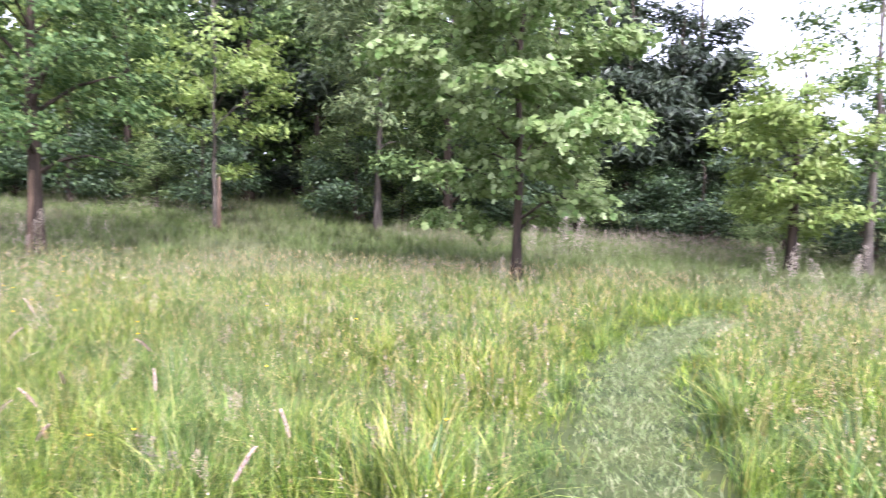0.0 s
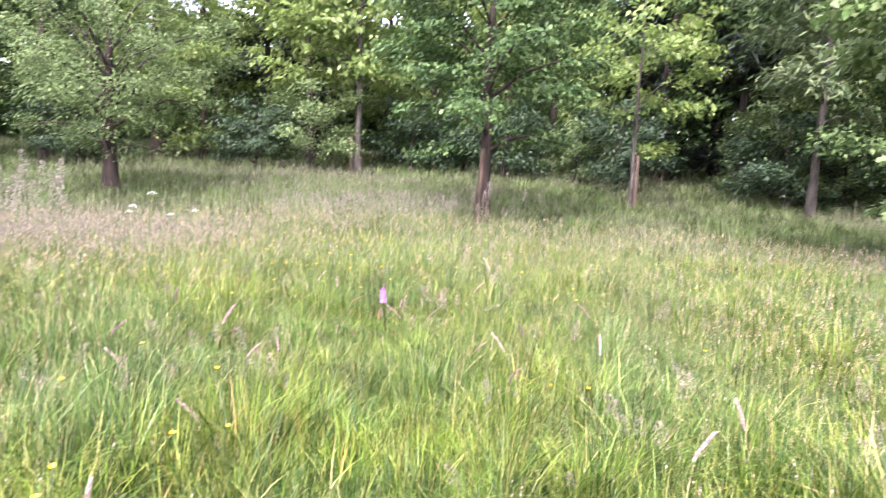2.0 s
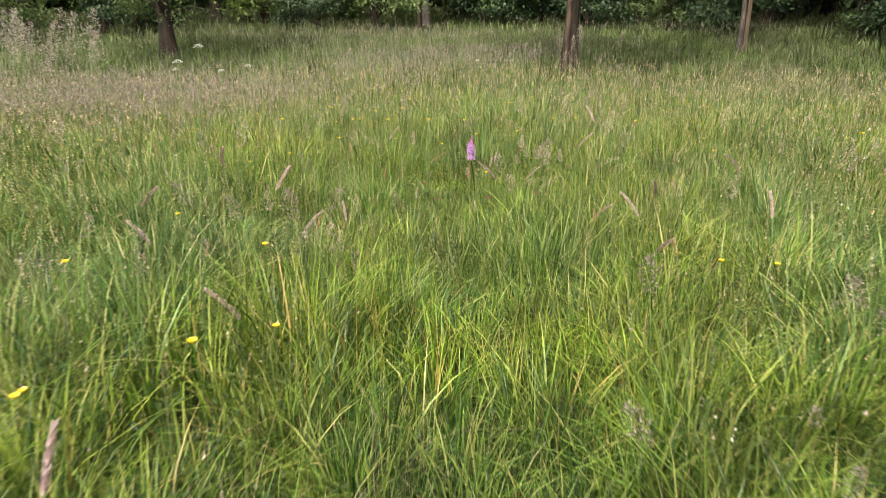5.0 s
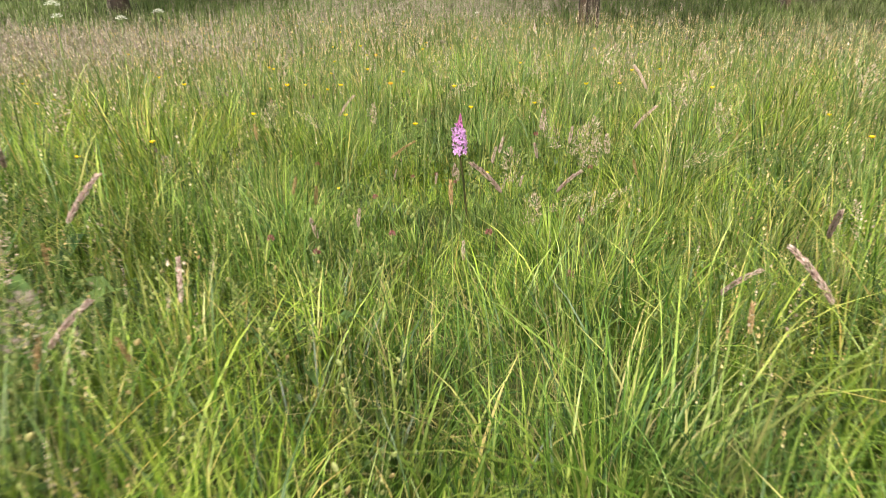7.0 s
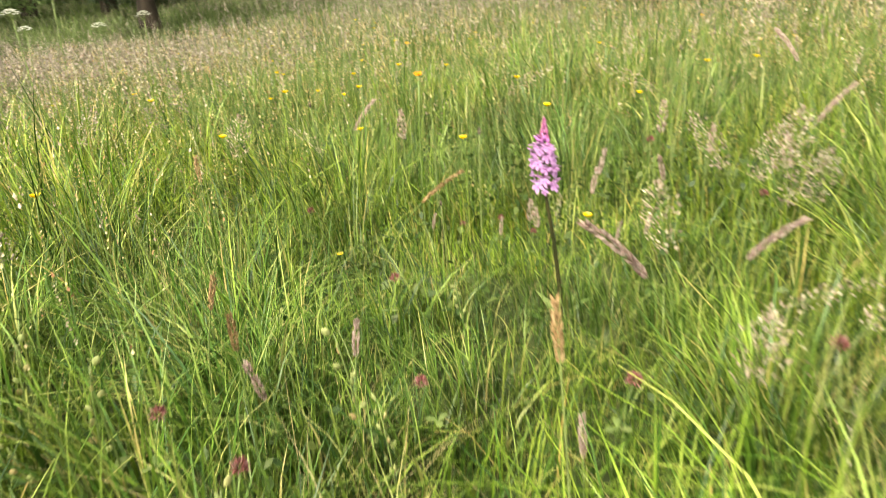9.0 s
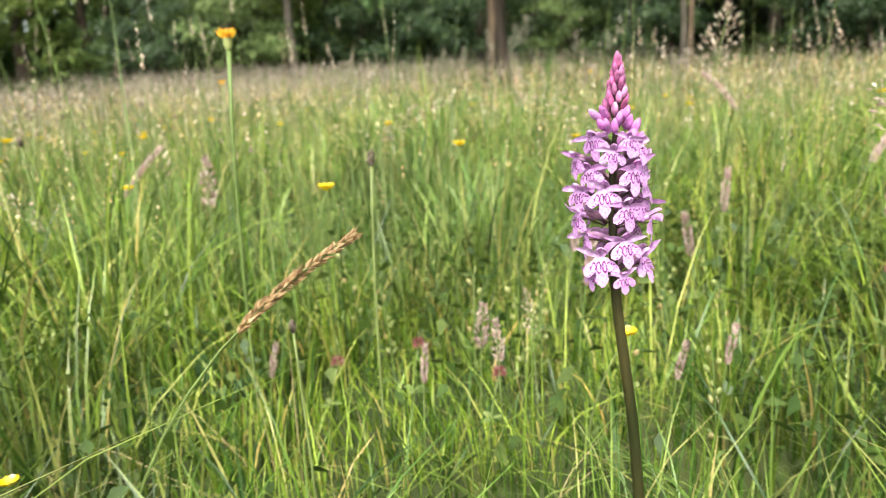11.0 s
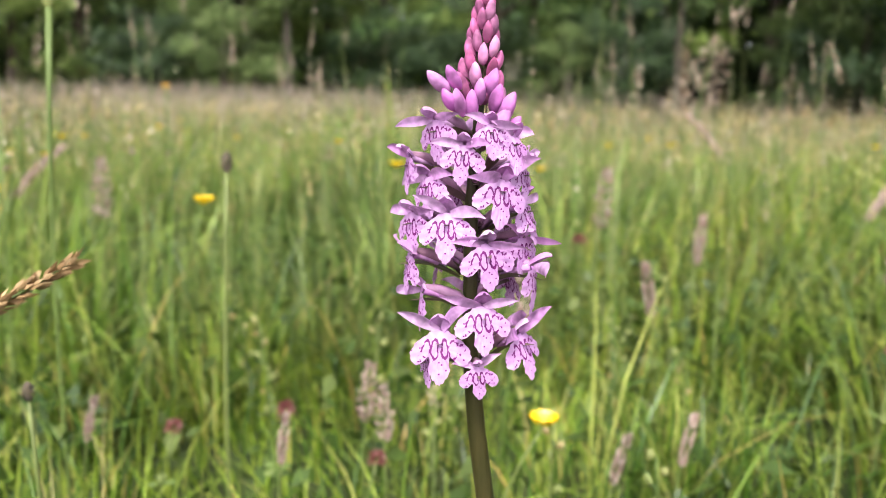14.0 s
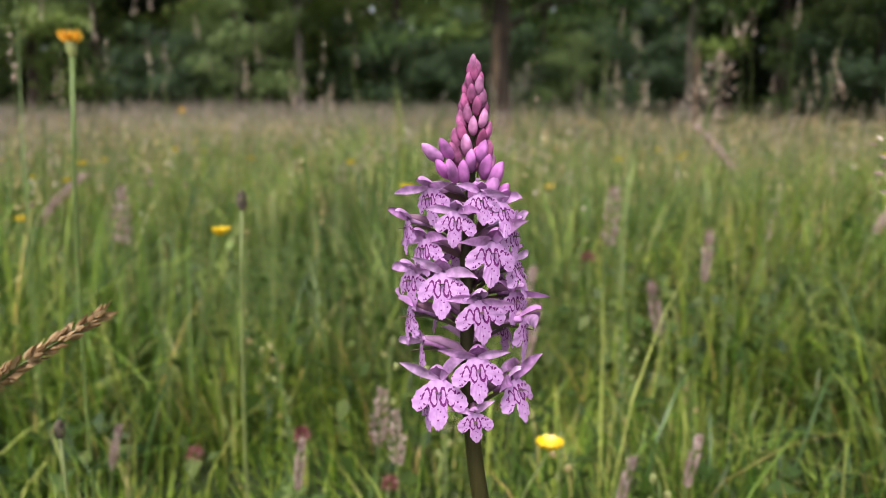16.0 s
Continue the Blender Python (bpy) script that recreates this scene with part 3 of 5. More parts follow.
seeded(15000, (-24, 32, 6, 31), 16, 30, 0.28, 0.42, 0.13, 0.020, HAZE, 87, 4, "distant haze of beige seed heads", base=0.3)


seeded(9000, (-2.4, 2.6, 1.0, 7), 0.9, 7.5, 0.16, 0.33, 0.045, 0.0046, FLECK, 93, 9, "short grass stems with tan and straw spikelets", base=0.8)
seeded(34000, (-6.5, 8, 0.5, 10), 2.4, 10, 0.24, 0.42, 0.05, 0.0080, FLECK, 95, 6, "speckle of tan and straw spikelets over the sward", base=0.6)


# ---- trees ----
LEAF_SHAPES = {
    "plain": [(0, 0), (-0.27, 0.45), (0, 1), (0.27, 0.45)],
    "oak": [(0, 0), (-0.30, 0.36), (-0.19, 0.52), (-0.33, 0.74), (0, 1), (0.33, 0.74), (0.19, 0.52), (0.30, 0.36)],
    "maple": [(0, 0), (-0.54, 0.36), (-0.25, 0.46), (-0.34, 0.80), (0, 1), (0.34, 0.80), (0.25, 0.46), (0.54, 0.36)],
    "needle": [(0, 0), (-0.10, 0.5), (0, 1), (0.10, 0.5)],
}


def leaf_mesh(name, centres, outward, size, shape, mat, rng, droop=0.35):
    """Many small leaves, each folded a little along its midrib."""
    n, outline = len(centres), np.array(LEAF_SHAPES[shape])
    k = len(outline)
    nrm = outward * 0.35 + rng.normal(0, 0.45, (n, 3)) + np.array([0, 0, 0.8])
    nrm /= np.linalg.norm(nrm, axis=1)[:, None]
    along = outward + rng.normal(0, 0.7, (n, 3)) - np.array([0, 0, droop])
    along -= nrm * np.sum(along * nrm, 1)[:, None]
    along /= np.linalg.norm(along, axis=1)[:, None] + 1e-9
    across = np.cross(nrm, along)
    sz = size * rng.uniform(0.65, 1.25, n)
    u, w = outline[:, 0], outline[:, 1] - 0.5
    lift = 0.35 * np.abs(u) - 0.25 * (w + 0.5) ** 2
    v = centres[:, None] + (across[:, None] * u[None, :, None] + along[:, None] * w[None, :, None] + nrm[:, None] * lift[None, :, None]) * sz[:, None, None]
    return mesh_np(name, v.reshape(-1, 3), [np.arange(n * k).reshape(n, k)], mat)


def crown_radius(u, form):
    if form == "round":
        return np.sqrt(np.clip(1 - (2 * u - 0.9) ** 2 / 1.25, 0.02, 1))
    if form == "cone":
        return np.clip(0.25 + 1.6 * u, 0, 1) * (1 - u) ** 0.7 * 1.25 + 0.04
    return np.clip(np.sin(np.pi * np.clip(u * 0.86 + 0.1, 0, 1)) ** 0.7, 0.05, 1)


def tree(name, x, y, height, trunk_r, base, radius, form, shape, leaf, n_leaves, mat, bark, label, seed, limbs=12, per=26, clump=0.2, tilt=(0, 0), fill=0.5, group="", bow=0.05, dense=1.8):
    """A tapered trunk, arching limbs, and a crown of leaves in layered sprays along the boughs."""
    rng = np.random.RandomState(seed)
    thing = new(name)
    thing.location = (x, y, float(rise(x, y)) - 0.03)
    hs = np.linspace(0, 1, 9)
    wob = rng.normal(0, bow, (9, 2)) * hs[:, None]
    pts = [(tilt[0] * h * height + wob[i, 0], tilt[1] * h * height + wob[i, 1], h * height * 0.95) for i, h in enumerate(hs)]
    radii = [trunk_r * (1.35 if i == 0 else 1.0) * (1 - 0.88 * h) for i, h in enumerate(hs)]
    part("trunk", tube_mesh("trunk", pts, radii, bark, 9), thing)
    n_boughs = int(limbs * dense)
    u = np.clip((np.arange(n_boughs) + rng.uniform(0.1, 0.9, n_boughs)) / n_boughs, 0, 0.99) ** 0.9
    az = np.arange(n_boughs) * 2.4 + rng.normal(0, 0.35, n_boughs)
    length = radius * crown_radius(u, form) * rng.uniform(0.72, 1.14, n_boughs) * (1 + 0.14 * np.sin(3 * az + seed)) + 0.12
    ez = base + u * (height - base) + rng.normal(0, 0.10, n_boughs)
    rz = np.clip(ez - length * (0.12 + 0.85 * u), base * 0.72, height * 0.93)
    root = np.stack([np.interp(rz / (height * 0.95), hs, [p[0] for p in pts]), np.interp(rz / (height * 0.95), hs, [p[1] for p in pts]), rz], -1)
    way = np.stack([np.cos(az), np.sin(az), 0 * az], -1)
    tip = np.stack([root[:, 0], root[:, 1], ez], -1) + way * length[:, None]
    mid = root * 0.45 + tip * 0.55 + np.array([0, 0, 1.0]) * (0.16 * length)[:, None]
    for i in range(0, n_boughs, max(1, round(dense))):
        r0 = max(trunk_r * (1 - 0.88 * rz[i] / height) * 0.42, 0.008)
        part("limb", tube_mesh("limb", [Vector(root[i]), Vector((root[i] + mid[i]) / 2 + (mid[i] - (root[i] + tip[i]) / 2) * 0.4), Vector(mid[i]), Vector(tip[i])], [r0, r0 * 0.75, r0 * 0.5, r0 * 0.15], bark, 5), thing)
    # sprays of twigs along each bough, flat and drooping a little at their ends
    n_twigs = max(3 * n_boughs, n_leaves // per)
    share = length ** 1.7
    of = rng.choice(n_boughs, n_twigs, p=share / share.sum())
    t = (fill * 0.5 + (1 - fill * 0.5) * rng.rand(n_twigs) ** 0.75)[:, None]
    on = root[of] * (1 - t) ** 2 + 2 * (mid[of] * 2 - root[of] * 0.5 - tip[of] * 0.5) * t * (1 - t) + tip[of] * t ** 2
    across = np.stack([-way[of, 1], way[of, 0], 0 * way[of, 0]], -1)
    swing = rng.uniform(-1, 1, n_twigs) * 0.46 * length[of] * np.sin(np.pi * (0.2 + 0.72 * t[:, 0]))
    end = on + across * swing[:, None] + way[of] * (0.25 * np.abs(swing))[:, None]
    end[:, 2] += rng.normal(0, 0.055, n_twigs) * length[of] - 0.22 * np.abs(swing)
    pick = rng.randint(0, n_twigs, n_leaves)
    f = (rng.rand(n_leaves) ** 0.45)[:, None]
    c = on[pick] * (1 - f) + end[pick] * f + rng.normal(0, clump, (n_leaves, 3)) * np.array([1, 1, 0.5])
    o = (end - on)[pick] + way[of[pick]] * 0.3
    o /= np.linalg.norm(o, axis=1)[:, None] + 1e-9
    part("crown", leaf_mesh("crown", c, o, leaf, shape, mat, rng), thing, smooth=False)
    return tagged(thing, label, "tree", group)


def stake(x, y, height, r, lean, label):
    """A round weathered tree stake with a chamfered top and a rubber tie."""
    thing = new("tree_stake")
    thing.location = (x, y, float(rise(x, y)) - 0.03)
    top = (lean[0] * height, lean[1] * height, height)
    part("post", tube_mesh("post", [(0, 0, 0), (top[0] / 2, top[1] / 2, height / 2), (top[0] * 0.98, top[1] * 0.98, height * 0.97), top], [r, r, r * 0.95, r * 0.6], STAKE_WOOD, 8), thing)
    return tagged(thing, label, "stake", "tree stakes")


tree("maple_tree", 6.75, 6.42, 6.6, 0.072, 0.85, 1.75, "round", "maple", 0.105, 17000, MAPLE_LEAF, BARK, "young maple with large pale green leaves on a slim trunk", 101, limbs=26, per=16, clump=0.10, fill=0.3)
tree("oak_tree", 1.46, 11.12, 6.6, 0.115, 1.35, 1.85, "round", "oak", 0.088, 20000, OAK_LEAF, BARK, "young oak with dense dark green lobed leaves", 102, limbs=26, per=20, clump=0.12, fill=0.3)
tree("ash_sapling", 5.0, 13.85, 5.6, 0.052, 1.3, 1.5, "oval", "plain", 0.16, 2300, LIME_LEAF, PALE_BARK, "slender sapling with sparse yellow-green leaves and bare lower twigs", 103, limbs=16, per=26, clump=0.16, fill=0.35)
tree("pine_tree", 9.05, 13.85, 8.5, 0.095, 2.1, 1.9, "oval", "needle", 0.24, 9500, PINE_LEAF, PALE_BARK, "tall thin pine with a bare lower trunk and feathery grey-green boughs", 104, limbs=20, per=40, clump=0.24, fill=0.35)
tree("cherry_tree", 10.9, 13.4, 5.4, 0.15, 0.45, 1.8, "round", "plain", 0.13, 10000, WOOD_LEAF, BARK, "young tree with a stout short trunk and dark green crown", 105, per=22)
tree("lime_tree", 13.0, 5.55, 4.2, 0.11, 0.75, 1.25, "round", "plain", 0.13, 7000, LIME_LEAF, BARK, "small bushy tree with bright yellow-green leaves", 106, per=24, clump=0.17, fill=0.4)
tree("birch_tree", 13.9, 4.6, 6.4, 0.09, 1.0, 1.35, "oval", "plain", 0.12, 3800, WOOD_LEAF, PALE_BARK, "thin open tree with small dark leaves against the sky", 107, per=18, clump=0.2)
tree("pear_tree", -5.65, 13.15, 5.0, 0.14, 0.72, 2.1, "round", "plain", 0.068, 26000, GREY_LEAF, BARK, "rounded tree with dense small grey-green leaves and a dark short trunk", 108, limbs=26, per=34, clump=0.14, fill=0.3)
tree("ash_tree", -1.37, 20.3, 8.4, 0.11, 2.4, 2.0, "oval", "plain", 0.22, 5200, LIME_LEAF, PALE_BARK, "slender ash with a pale straight trunk and light green leaves", 109, per=24, clump=0.26, limbs=18)
tree("ash_tree", -3.1, 21.9, 8.8, 0.10, 2.0, 2.1, "oval", "plain", 0.22, 5200, LIME_LEAF, PALE_BARK, "slender ash with light green leaves before the dark wood", 110, per=24, clump=0.28, limbs=16)
stake(1.36, 11.0, 1.3, 0.04, (0.05, 0.04), "weathered wooden stake leaning against the oak trunk")
stake(5.05, 13.73, 1.2, 0.04, (0.0, 0.0), "weathered wooden stake beside the slender sapling")
stake(-1.55, 20.1, 1.1, 0.05, (0.0, 0.0), "short dark stake beside the pale ash trunk")

# the wood: a few kinds, each built once and then repeated along its edge
tree("woodland_tree", 9.9, 18.9, 9.0, 0.16, 2.1, 2.6, "oval", "plain", 0.2, 9000, WOOD_LEAF, BARK, "woodland tree whose high boughs overhang a dark gap in the wood", 126, limbs=12, per=34, clump=0.34, fill=0.4)
KINDS = [
    tree("woodland_tree", 6.0, 22.5, 10.0, 0.17, 0.6, 2.5, "oval", "plain", 0.19, 8000, WOOD_LEAF, BARK, "tall broadleaved woodland tree with dense dark green leaves", 120, limbs=10, per=34, clump=0.26, fill=0.45, group="trees of the wood"),
    tree("woodland_tree", -8.0, 22.0, 9.0, 0.16, 0.5, 2.6, "round", "plain", 0.18, 8000, LIME_LEAF, BARK, "broadleaved woodland tree with fresh green leaves", 121, limbs=10, per=34, clump=0.26, fill=0.45, group="trees of the wood"),
    tree("yew_tree", 18.8, 11.2, 8.4, 0.18, 0.3, 2.3, "cone", "needle", 0.40, 7500, DARK_LEAF, BARK, "dark evergreen tree with dense drooping boughs", 122, limbs=8, per=40, clump=0.33, fill=0.4, group="trees of the wood"),
    # this shrub's leaf colour carries the shade under the trees
    tree("shrub", 3.2, 20.6, 2.6, 0.06, 0.05, 1.5, "round", "plain", 0.115, 6500, SHADED_SHRUB_LEAF, BARK, "dense green shrub at the foot of the wood, leaves darkened for shade", 123, limbs=8, per=30, clump=0.22, fill=0.5, group="shrubs of the wood edge"),
    tree("shrub", 9.7, 16.6, 2.9, 0.06, 0.05, 1.5, "round", "plain", 0.10, 6500, GREY_LEAF, BARK, "rounded grey-green shrub at the edge of the wood", 124, limbs=8, per=34, clump=0.2, fill=0.5, group="shrubs of the wood edge"),
]


def again(kind, x, y, scale, turn, tall=1.0):
    ob = copy_thing(KINDS[kind], pose(x, y, float(rise(x, y)) - 0.03, 0, 0, turn))
    ob.scale = (scale, scale, scale * tall)


def round_wood(kind, az, d, scale, tall=1.0):
    a = radians(az)
    again(kind, 0.3 + d * math.sin(a), -0.2 + d * math.cos(a), scale, (az * 37) % 360, tall)


for az, d, kind, scale in [(-46, 24, 1, 1.0), (-39, 22, 0, 0.9), (-33, 25, 0, 1.0), (-28, 22, 0, 0.95), (-17, 24, 1, 0.8), (-12, 25, 2, 0.95), (-8, 27, 1, 1.05), (-2, 26, 1, 0.95), (2, 24, 1, 1.0), (8, 24, 1, 1.0), (12, 23, 0, 0.9), (21, 24, 2, 1.2),
                           (25, 28, 2, 1.2), (29, 23, 2, 1.15), (33, 22, 1, 0.95), (38, 23, 0, 1.0), (42, 22, 2, 1.0), (47, 22, 0, 0.85), (51, 23, 2, 1.05), (53, 20, 2, 0.85), (57, 21, 2, 0.85), (60, 22, 2, 0.72), (63, 23, 2, 0.6), (66, 24, 2, 0.58), (70, 24, 0, 0.46), (75, 22, 0, 0.45), (81, 22, 1, 0.5)]:
    round_wood(kind, az, d, scale)
for i, az in enumerate(range(-54, 68, 9)):
    round_wood((0, 2, 0, 1)[i % 4], az + 2.0, 29.5 + (i * 7) % 4, (0.7 if az == -18 else 1.12) if az < 50 else 0.55)
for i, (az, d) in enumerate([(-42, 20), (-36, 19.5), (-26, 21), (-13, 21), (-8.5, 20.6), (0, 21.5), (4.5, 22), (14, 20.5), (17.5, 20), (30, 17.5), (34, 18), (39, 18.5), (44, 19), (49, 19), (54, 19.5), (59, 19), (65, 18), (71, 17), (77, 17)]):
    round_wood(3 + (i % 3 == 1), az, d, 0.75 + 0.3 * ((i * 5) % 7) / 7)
for i, az in enumerate(range(95, 300, 22)):
    round_wood((0, 1, 2)[i % 3], az, 26 + (i * 5) % 6, 1.0)


# far wood: dark mass behind the first trees
rng = np.random.RandomState(140)
n = 52000
a = np.radians(rng.uniform(-70, 100, n))
d = rng.uniform(34, 44, n)
x, y = 0.3 + d * np.sin(a), d * np.cos(a)
top = 11.5 + 1.5 * np.sin(a * 23) + 1.2 * np.sin(a * 51 + 1)
top = np.where(np.degrees(a) > 54, 3.6 + 0.8 * np.sin(a * 40), top)
top = np.where((np.abs(np.degrees(a) + 16) < 4) | (np.abs(np.degrees(a) + 3) < 3), 6.5, top)
z = rise(x, y) + rng.rand(n) ** 1.5 * top
c = np.stack([x, y, z], -1)
o = np.stack([-np.sin(a), -np.cos(a), 0 * a], -1)
tagged(part("far_woods", leaf_mesh("far_woods", c, o, 0.9, "plain", WOOD_LEAF, rng), smooth=False), "dark mass of leaves deep in the wood", "wood", kind="stuff")


# ---- the orchid ----
FOOT = Vector((0.012, 4.3, 0.0))


def strip_mesh(name, line, widths, mat, side=Vector((1, 0, 0)), cup=0.0, uv=False):
    """A leaf or petal along a line of points, three points across, cupped towards its edges."""
    v, f, t = [], [], []
    for i, (p, w) in enumerate(zip(line, widths)):
        p = Vector(p)
        d = (Vector(line[min(i + 1, len(line) - 1)]) - Vector(line[max(i - 1, 0)])).normalized()
        nrm = side.cross(d).normalized()
        for s in (-1, 0, 1):
            v.append(tuple(p + side * (s * w) + nrm * (abs(s) * cup * w)))
            t.append((s * w * 100, i / (len(line) - 1)))
    for i in range(len(line) - 1):
        for k in (0, 1):
            f.append((3 * i + k, 3 * i + k + 1, 3 * i + k + 4, 3 * i + k + 3))
    return mesh_np(name, np.array(v), [np.array(f)], mat, np.array(t) if uv else None)


def rounded(points, k=3):
    """A smooth line through the points, with k steps from each to the next."""
    p = np.array([points[0]] + list(points) + [points[-1]], dtype=float)
    out = []
    for i in range(1, len(p) - 2):
        for t in np.arange(k) / k:
            a, b, c, d = p[i - 1:i + 3]
            out.append(0.5 * (2 * b + (c - a) * t + (2 * a - 5 * b + 4 * c - d) * t * t + (3 * b - a - 3 * c + d) * t ** 3))
    return out + [p[-1]]


def lip_mesh():
    """Three-lobed lip that hangs from the throat: wide frilled side lobes bent back, middle lobe narrower."""
    half = rounded([(0, 0.05), (0.24, 0.03), (0.44, -0.12), (0.68, -0.28), (0.88, -0.54), (0.90, -0.78), (0.74, -0.95), (0.54, -0.90), (0.35, -0.66), (0.28, -0.84), (0.32, -1.10), (0.22, -1.30), (0.10, -1.46), (0, -1.52)])
    outline = [tuple(q) for q in half] + [(-a, b) for a, b in half[-2:0:-1]]
    s, v, uv, n = 0.0090, [], [], len(outline)
    for ring in (0.0, 0.35, 0.7, 1.0):
        for k, (a, b) in enumerate(outline):
            edge = ring * (1 + 0.028 * math.sin(k * 2.1) * (ring > 0.9))
            x, z = a * edge, -0.42 + (b + 0.42) * edge
            q = -z
            frill = 0.03 * math.sin(k * 1.55) * ring ** 2
            v.append((x * s, (0.36 * q - 0.13 * q * q - 0.26 * x * x + frill) * s, z * s))
            uv.append((x * 0.93, z))
    f = [(r * n + k, r * n + (k + 1) % n, (r + 1) * n + (k + 1) % n, (r + 1) * n + k) for r in (0, 1, 2) for k in range(n)]
    return mesh_np("lip", np.array(v), [np.array(f)], LIP, np.array(uv))


def shell(name, rows, across, mat):
    """A curved sheet: rows gives the points across at each step along it."""
    v = [p for r in rows for p in r]
    f = [(i * across + k, i * across + k + 1, (i + 1) * across + k + 1, (i + 1) * across + k) for i in range(len(rows) - 1) for k in range(across - 1)]
    return mesh_np(name, np.array(v), [np.array(f)], mat)


def hood_mesh():
    """The small hood that the upper sepal and the two petals close over the throat."""
    rows = []
    for t in np.linspace(0, 1, 8):
        wide = 0.0026 * math.sin(math.pi * (0.14 + 0.83 * t)) ** 0.8 + 0.0002
        rows.append([(wide * w, -0.0022 + 0.0060 * t + 0.0005 * w * w, 0.0012 + 0.0040 * math.sin(1.9 * t) - 0.0019 * w * w * math.sin(math.pi * (0.2 + 0.7 * t))) for w in np.linspace(-1, 1, 9)])
    return shell("flower", rows, 9, SEPAL)


def sepal_mesh(sgn):
    """A pointed side sepal that spreads like a wing, a little cupped."""
    rows = []
    for t in np.linspace(0, 1, 8):
        wide = 0.0017 * math.sin(math.pi * (0.16 + 0.83 * t)) ** 1.2 + 0.0001
        cx, cy, cz = 0.0005 + 0.0116 * t, -0.0006 + 0.0026 * math.sin(1.9 * t), 0.0004 + 0.0034 * math.sin(2.1 * t)
        rows.append([(sgn * (cx - 0.35 * wide * w), cy + 0.45 * wide * w * w, cz + wide * w) for w in np.linspace(-1, 1, 5)])
    return shell("sepal", rows, 5, SEPAL)


orchid = new("spotted_orchid")
orchid.location = FOOT + Vector((0.0015, 0, 0))
tagged(orchid, "spotted orchid in flower with a pale purple spike, standing in grass", "orchid")
# axis of the stem and spike
AXIS = [Vector((0.010, 0.0, -0.02)), Vector((0.007, 0.002, 0.10)), Vector((-0.002, 0.001, 0.20)), Vector((-0.012, 0, 0.27)), Vector((-0.015, 0, 0.30)), Vector((-0.0155, 0, 0.35)), Vector((-0.013, 0, 0.39)), Vector((-0.0125, 0, 0.422))]


def on_axis(z):
    for a, b in zip(AXIS[:-1], AXIS[1:]):
        if z <= b.z:
            return a.lerp(b, (z - a.z) / (b.z - a.z))
    return AXIS[-1]


part("stem", tube_mesh("stem", AXIS, [0.0040, 0.0038, 0.0035, 0.0032, 0.0028, 0.0022, 0.0014, 0.0006], ORCHID_STEM, 10), orchid, "dark purplish green stem")
LIP_ME, HOOD_ME = lip_mesh(), hood_mesh()
SEPAL_MES = [sepal_mesh(-1), sepal_mesh(1)]
SPUR_ME = tube_mesh("spur", [(0, -0.001, 0), (0, -0.005, -0.0016), (0, -0.009, -0.0045)], [0.0016, 0.0013, 0.0007], SEPAL, 7)
OVARY_ME = tube_mesh("ovary", [(0, -0.001, 0.001), (0, -0.006, -0.0004), (0, -0.012, -0.0034), (0, -0.017, -0.0085)], [0.0012, 0.0017, 0.0018, 0.0011], OVARY, 8)
BRACT_ME = strip_mesh("bract", [(0, -0.016, -0.0100), (0, -0.011, -0.0072), (0, -0.006, -0.0044), (0, -0.001, -0.0034), (0, 0.0045, -0.0028)], [0.0016, 0.0026, 0.0024, 0.0015, 0.0002], BRACT, cup=0.5)
# the spike's open side, and the way to its right seen from there
FRONT, RIGHT = Vector((-0.19, -0.982, 0)), Vector((0.982, -0.19, 0))
# each open flower: mm to the right of the axis, mm above the lowest flower, turn, size, roll
FLOWERS = [(-13, 79.5, -32, 1.02, 8), (-3.5, 72.5, 0, 0.88, -12), (3.5, 78.5, 12, 0.8, 6), (-20.5, 68.5, -72, 0.9, 0), (-14, 62.5, -35, 0.95, 10), (8.3, 62.5, 22, 1.1, -8), (-7.0, 52.4, -8, 1.12, 5), (-18.6, 51, -50, 1.02, 8), (4.6, 43.6, 6, 1.08, 0), (14.5, 66.3, 58, 0.9, 0), (16, 55, 68, 1.05, 0), (16.5, 43.6, 48, 0.92, 5),
           (-19, 38, -76, 1.05, 0), (20, 34.6, 62, 1.15, -5), (-15.5, 26.5, -76, 1.0, 10), (3.6, 24.4, 5, 1.1, -3), (-9, 15.7, -15, 1.22, 3), (16, 12.2, 52, 1.15, 0), (2.6, 5.4, 8, 0.78, 0), (-13.5, 6.8, -62, 0.85, 0), (10.5, 75, 34, 0.9, -10), (-10, 36, -100, 0.9, 12)]
places = [(0.2930 + 0.00105 * up, 0.00106 * off, turn, size, roll) for off, up, turn, size, roll in FLOWERS]
rnd = random.Random(7)
spots = []
for z, off, turn, size, roll in places:
    near = math.sqrt(max(0.0170 ** 2 - off * off, 0.003 ** 2)) * (1 if abs(turn) < 90 else -1)
    spots.append((on_axis(z) + RIGHT * off + FRONT * near, radians(turn), size, roll))
for k in range(8):
    turn = radians(112 + (k * 71) % 136)
    spots.append((on_axis(0.306 + 0.0095 * k) + (FRONT * math.cos(turn) + RIGHT * math.sin(turn)) * 0.015, turn, 0.95, rnd.uniform(-12, 12)))
